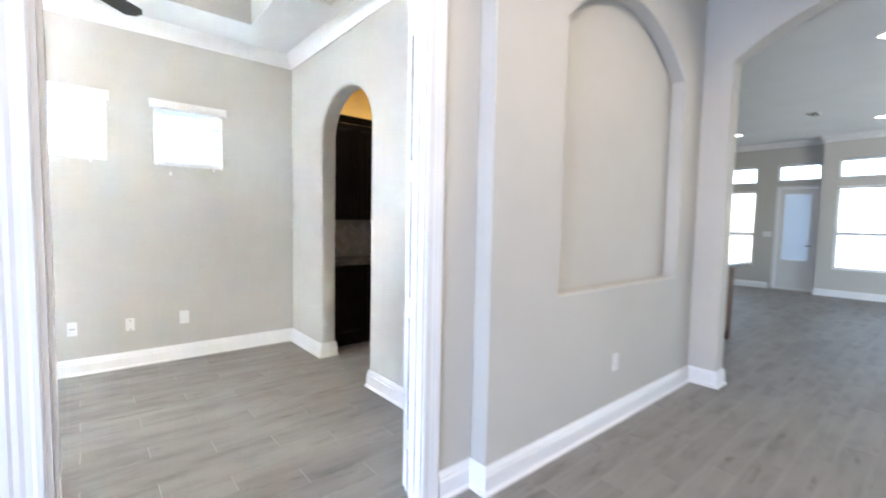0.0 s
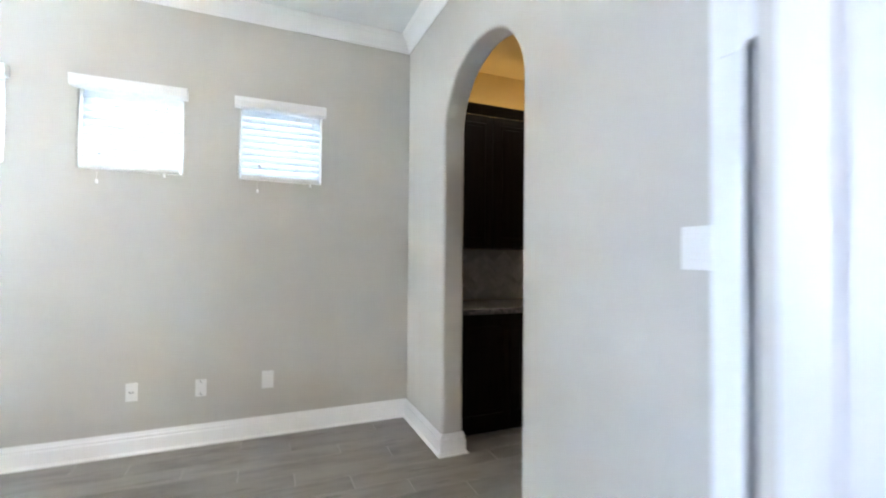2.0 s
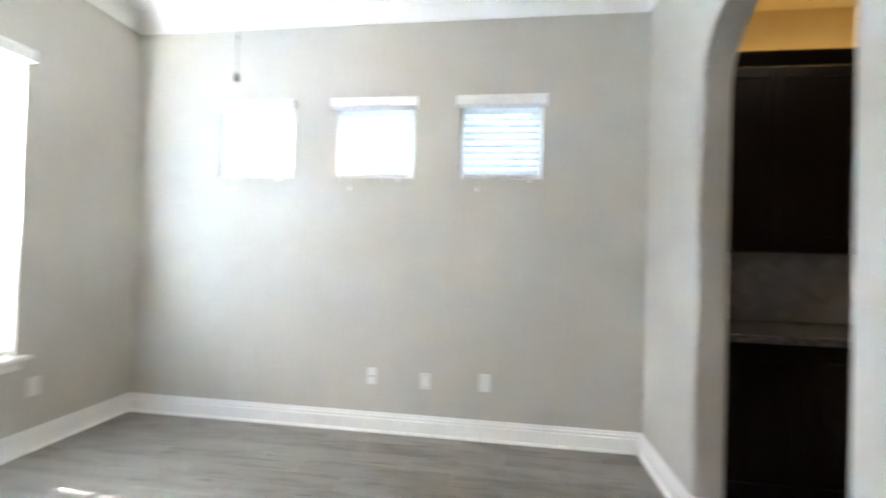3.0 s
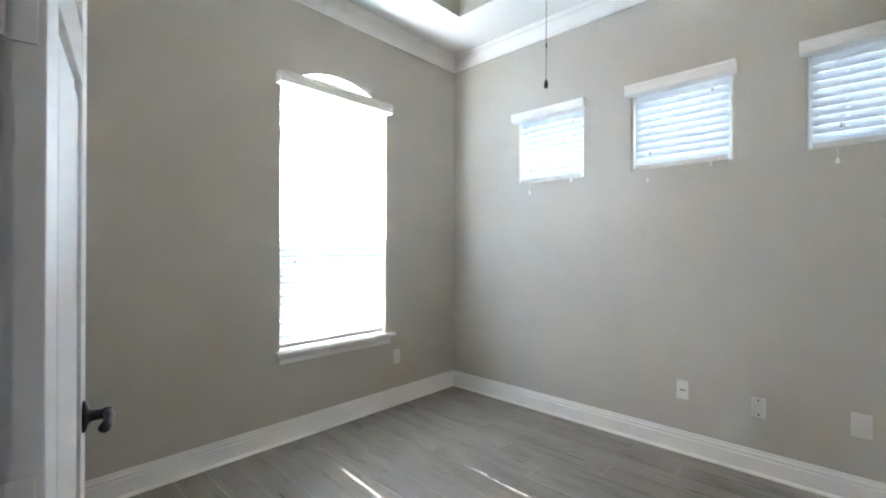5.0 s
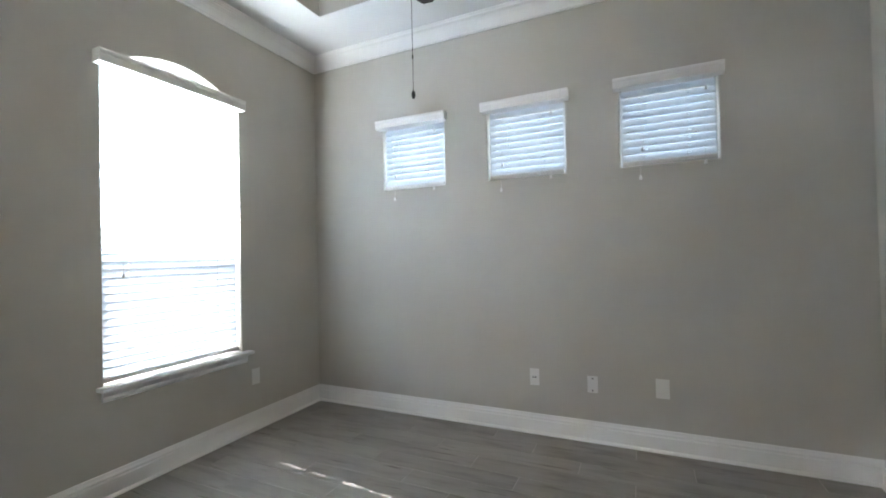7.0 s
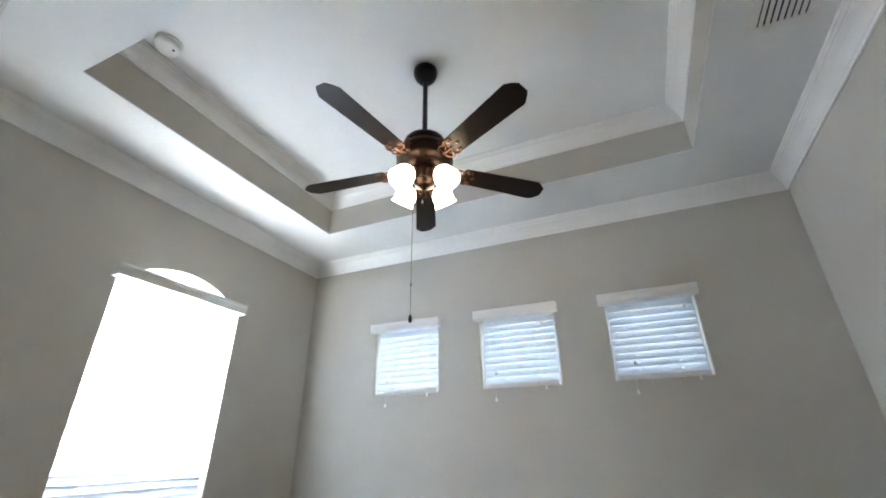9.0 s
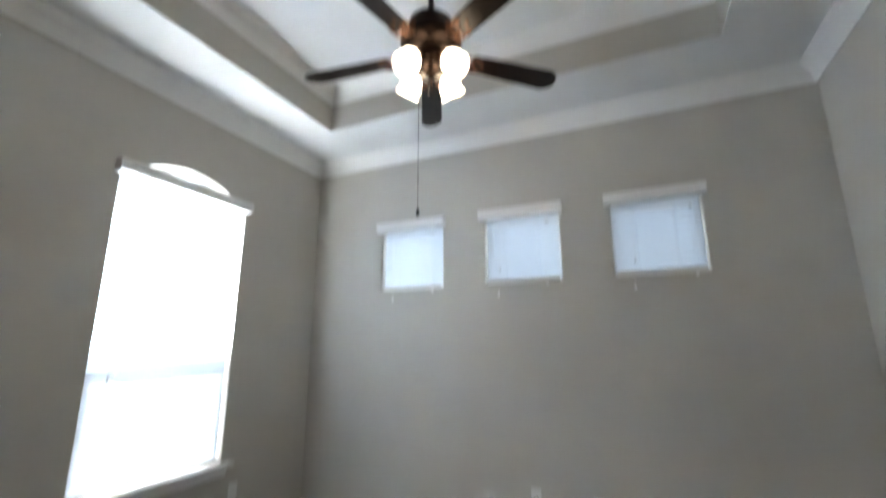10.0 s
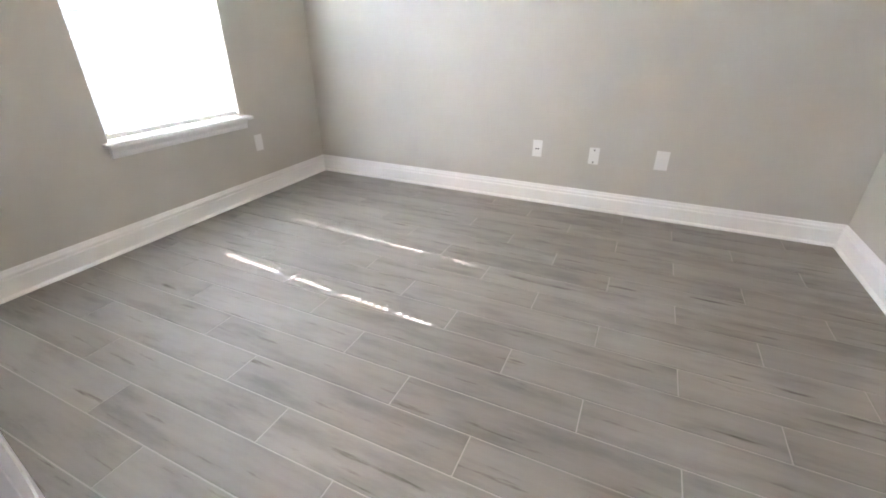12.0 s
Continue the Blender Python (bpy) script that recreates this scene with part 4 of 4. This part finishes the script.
for x, y0, y1, z0, z1 in ((FARX, -1.76, -0.95, 0.50, 2.17), (FARX2, -5.05, -3.14, 0.54, 2.20)):
    blind("window_blind", y1 - y0 - 0.02, z1 - 0.02, z0, pose(x, (y0 + y1) / 2, 0, 0, 0, -90), "white faux-wood blind with open slats on a far window", 12, None, group="far blinds", pitch=0.046)
gd = holder("door_4", pose(FARX, -2.12, 0.0, 0, 0, -90), "white glazed back door in the far wall", "door", kind="structure")
part("frame", slab([rect(0.0, 0.021, 0.74, 2.258), rect(0.05, 0.021 + 0.02, 0.69, 2.21)], lambda u, v, k: (u, 0.02 + k, v), 0.10), DOOR_WHITE, gd)
part("leaf", slab([rect(0.055, 0.045, 0.685, 2.205), rect(0.15, 0.66, 0.59, 2.08)], lambda u, v, k: (u, 0.06 + k, v), 0.044), DOOR_WHITE, gd)
part("door_shade", boxed((0.145, 0.090, 0.655), (0.595, 0.094, 2.085)), SLAT, gd, "white shade behind the glass")
gp = part("pane", boxed((0.15, 0.075, 0.66), (0.59, 0.085, 2.08)), GLASS, gd)
gp.visible_shadow = False
part("door_handle", tube(bmesh.new(), [(0.63, 0.06, 0.98), (0.63, 0.01, 0.98), (0.55, 0.005, 0.98)], 0.010, 10), BLACK, gd)

island = holder("kitchen_peninsula", pose(7.40, -2.99, 0), "brown wood kitchen peninsula with an overhanging stone counter", "kitchen counter")
part("body", boxed((0, 0, 0.1), (0.60, 2.4, 0.88), 0.004), BROWN_WOOD, island)
part("toe_kick", boxed((0.06, 0.06, 0.0), (0.54, 2.4, 0.1)), BROWN_WOOD, island)
part("corner_post", boxed((0.52, -0.012, 0.0), (0.612, 0.08, 0.878), 0.006), BROWN_WOOD, island)
part("end_panel", boxed((0.05, -0.012, 0.16), (0.50, 0.0, 0.82), 0.004), BROWN_WOOD, island)
part("counter", boxed((-0.04, -0.05, 0.882), (1.08, 2.45, 0.922), 0.006, 3), GRANITE, island)


def can_light(x, y, z):
    root = holder("recessed_light", pose(x, y, z), "round recessed ceiling light, lit", "ceiling light", "recessed lights")
    part("trim", lathe(bmesh.new(), [(0.062, 0.0), (0.095, 0.0), (0.095, -0.003), (0.088, -0.006), (0.066, -0.004), (0.062, 0.0)], 32), PLATE, root)
    part("lens", lathe(bmesh.new(), [(0.0, -0.0015), (0.064, -0.0015), (0.064, -0.0035), (0.0, -0.0035)], 32), LIT_CAN, root)


for x, y in ((7.95, -4.15), (12.2, -1.75), (12.1, -3.80)):
    can_light(x, y, LIV_C)
ld = holder("ceiling_sensor", pose(11.1, -3.10, LIV_C), "small grey ceiling vent in the far room", "air vent")
part("frame", boxed((-0.15, -0.08, -0.010), (0.15, 0.08, 0.0), 0.003), PLATE, ld)
for i in range(5):
    part("slat", boxed((-0.13, -0.06 + i * 0.027, -0.013), (0.13, -0.045 + i * 0.027, -0.010)), DARK, ld)
# hall cans are out of view, placed from the warm upper niche wall
can_light(4.6, -4.5, HALL_C)
can_light(2.6, -4.9, HALL_C)
# pantry can and its bulb are added, unseen, to brighten the ochre walls
can_light(4.75, -1.0, 2.90)
for x, y, z, wt in ((4.75, -1.0, 2.88, 5), (4.6, -4.5, HALL_C - 0.02, 18), (2.6, -4.9, HALL_C - 0.02, 46)):
    down_light(x, y, z, wt)

# ---- outside ----
# slab added out of view to keep direct sun off the hall floor
structure("entry_sun_block", boxed((-4.2, -6.6, 2.75), (-0.752, -3.14, 2.95), 0.01), TRIM, "white slab outside the entry, unseen, added to block the sun", "porch roof")
structure("ground", boxed((-400, -400, -0.5), (400, 400, -0.35)), SAND, "dry open ground outside", "ground")

# ---- floor tiles: 6 by 36 inch planks in a third bond ----
PL, PW, JG = 0.905, 0.1523, 0.0042


def plank_verts(x0, x1, y0, y1, z=0.0, t=0.012, e=0.0014):
    a = [(x0, y0, z - t), (x1, y0, z - t), (x1, y1, z - t), (x0, y1, z - t)]
    b = [(x0, y0, z - e), (x1, y0, z - e), (x1, y1, z - e), (x0, y1, z - e)]
    c = [(x0 + e, y0 + e, z), (x1 - e, y0 + e, z), (x1 - e, y1 - e, z), (x0 + e, y1 - e, z)]
    return a + b + c


PFACES = [(8, 9, 10, 11)] + [f for i in range(4) for f in ((i, (i + 1) % 4, 4 + (i + 1) % 4, 4 + i), (4 + i, 4 + (i + 1) % 4, 8 + (i + 1) % 4, 8 + i))]
plank_me = bpy.data.meshes.new("plank")
plank_me.from_pydata(plank_verts(-PL / 2 + JG / 2, PL / 2 - JG / 2, -PW / 2 + JG / 2, PW / 2 - JG / 2), [], PFACES)
plank_me.materials.append(TILE)
cut = {}
far_v, far_f = [], []
n0, n1 = -20, 46
for n in range(n0, n1):
    yc = -1.017 - PW * n
    x = 2.595 + 0.302 * n
    x -= math.ceil((x + 0.75) / PL) * PL
    while x < 14.0:
        a, b = max(x, -0.74), min(x + PL, 13.98)
        x += PL
        if b - a < 0.02:
            continue
        near = -0.1 < (a + b) / 2 < 6.6 and -5.6 < yc < 0.05 and not (a > 4.6 and yc > -3.0) and not ((a + b) / 2 < 1.0 and yc < -3.3)
        if near:
            o = new("plank", plank_me)
            o.parent = floor
            o.matrix_basis = Matrix.Translation(((a + b) / 2, yc, random.uniform(-0.0003, 0.0003))) @ (pose(0, 0, 0, 0, 0, 180) if random.random() < 0.5 else Matrix())
        else:
            k = len(far_v)
            far_v += plank_verts(a + JG / 2, b - JG / 2, yc - PW / 2 + JG / 2, yc + PW / 2 - JG / 2)
            far_f += [tuple(k + i for i in f) for f in PFACES]
fm = bpy.data.meshes.new("plank_field")
fm.from_pydata(far_v, [], far_f)
fm.materials.append(TILE)
pf = new("plank_field", fm)
pf.parent = floor
tagged(pf, kind="stuff")
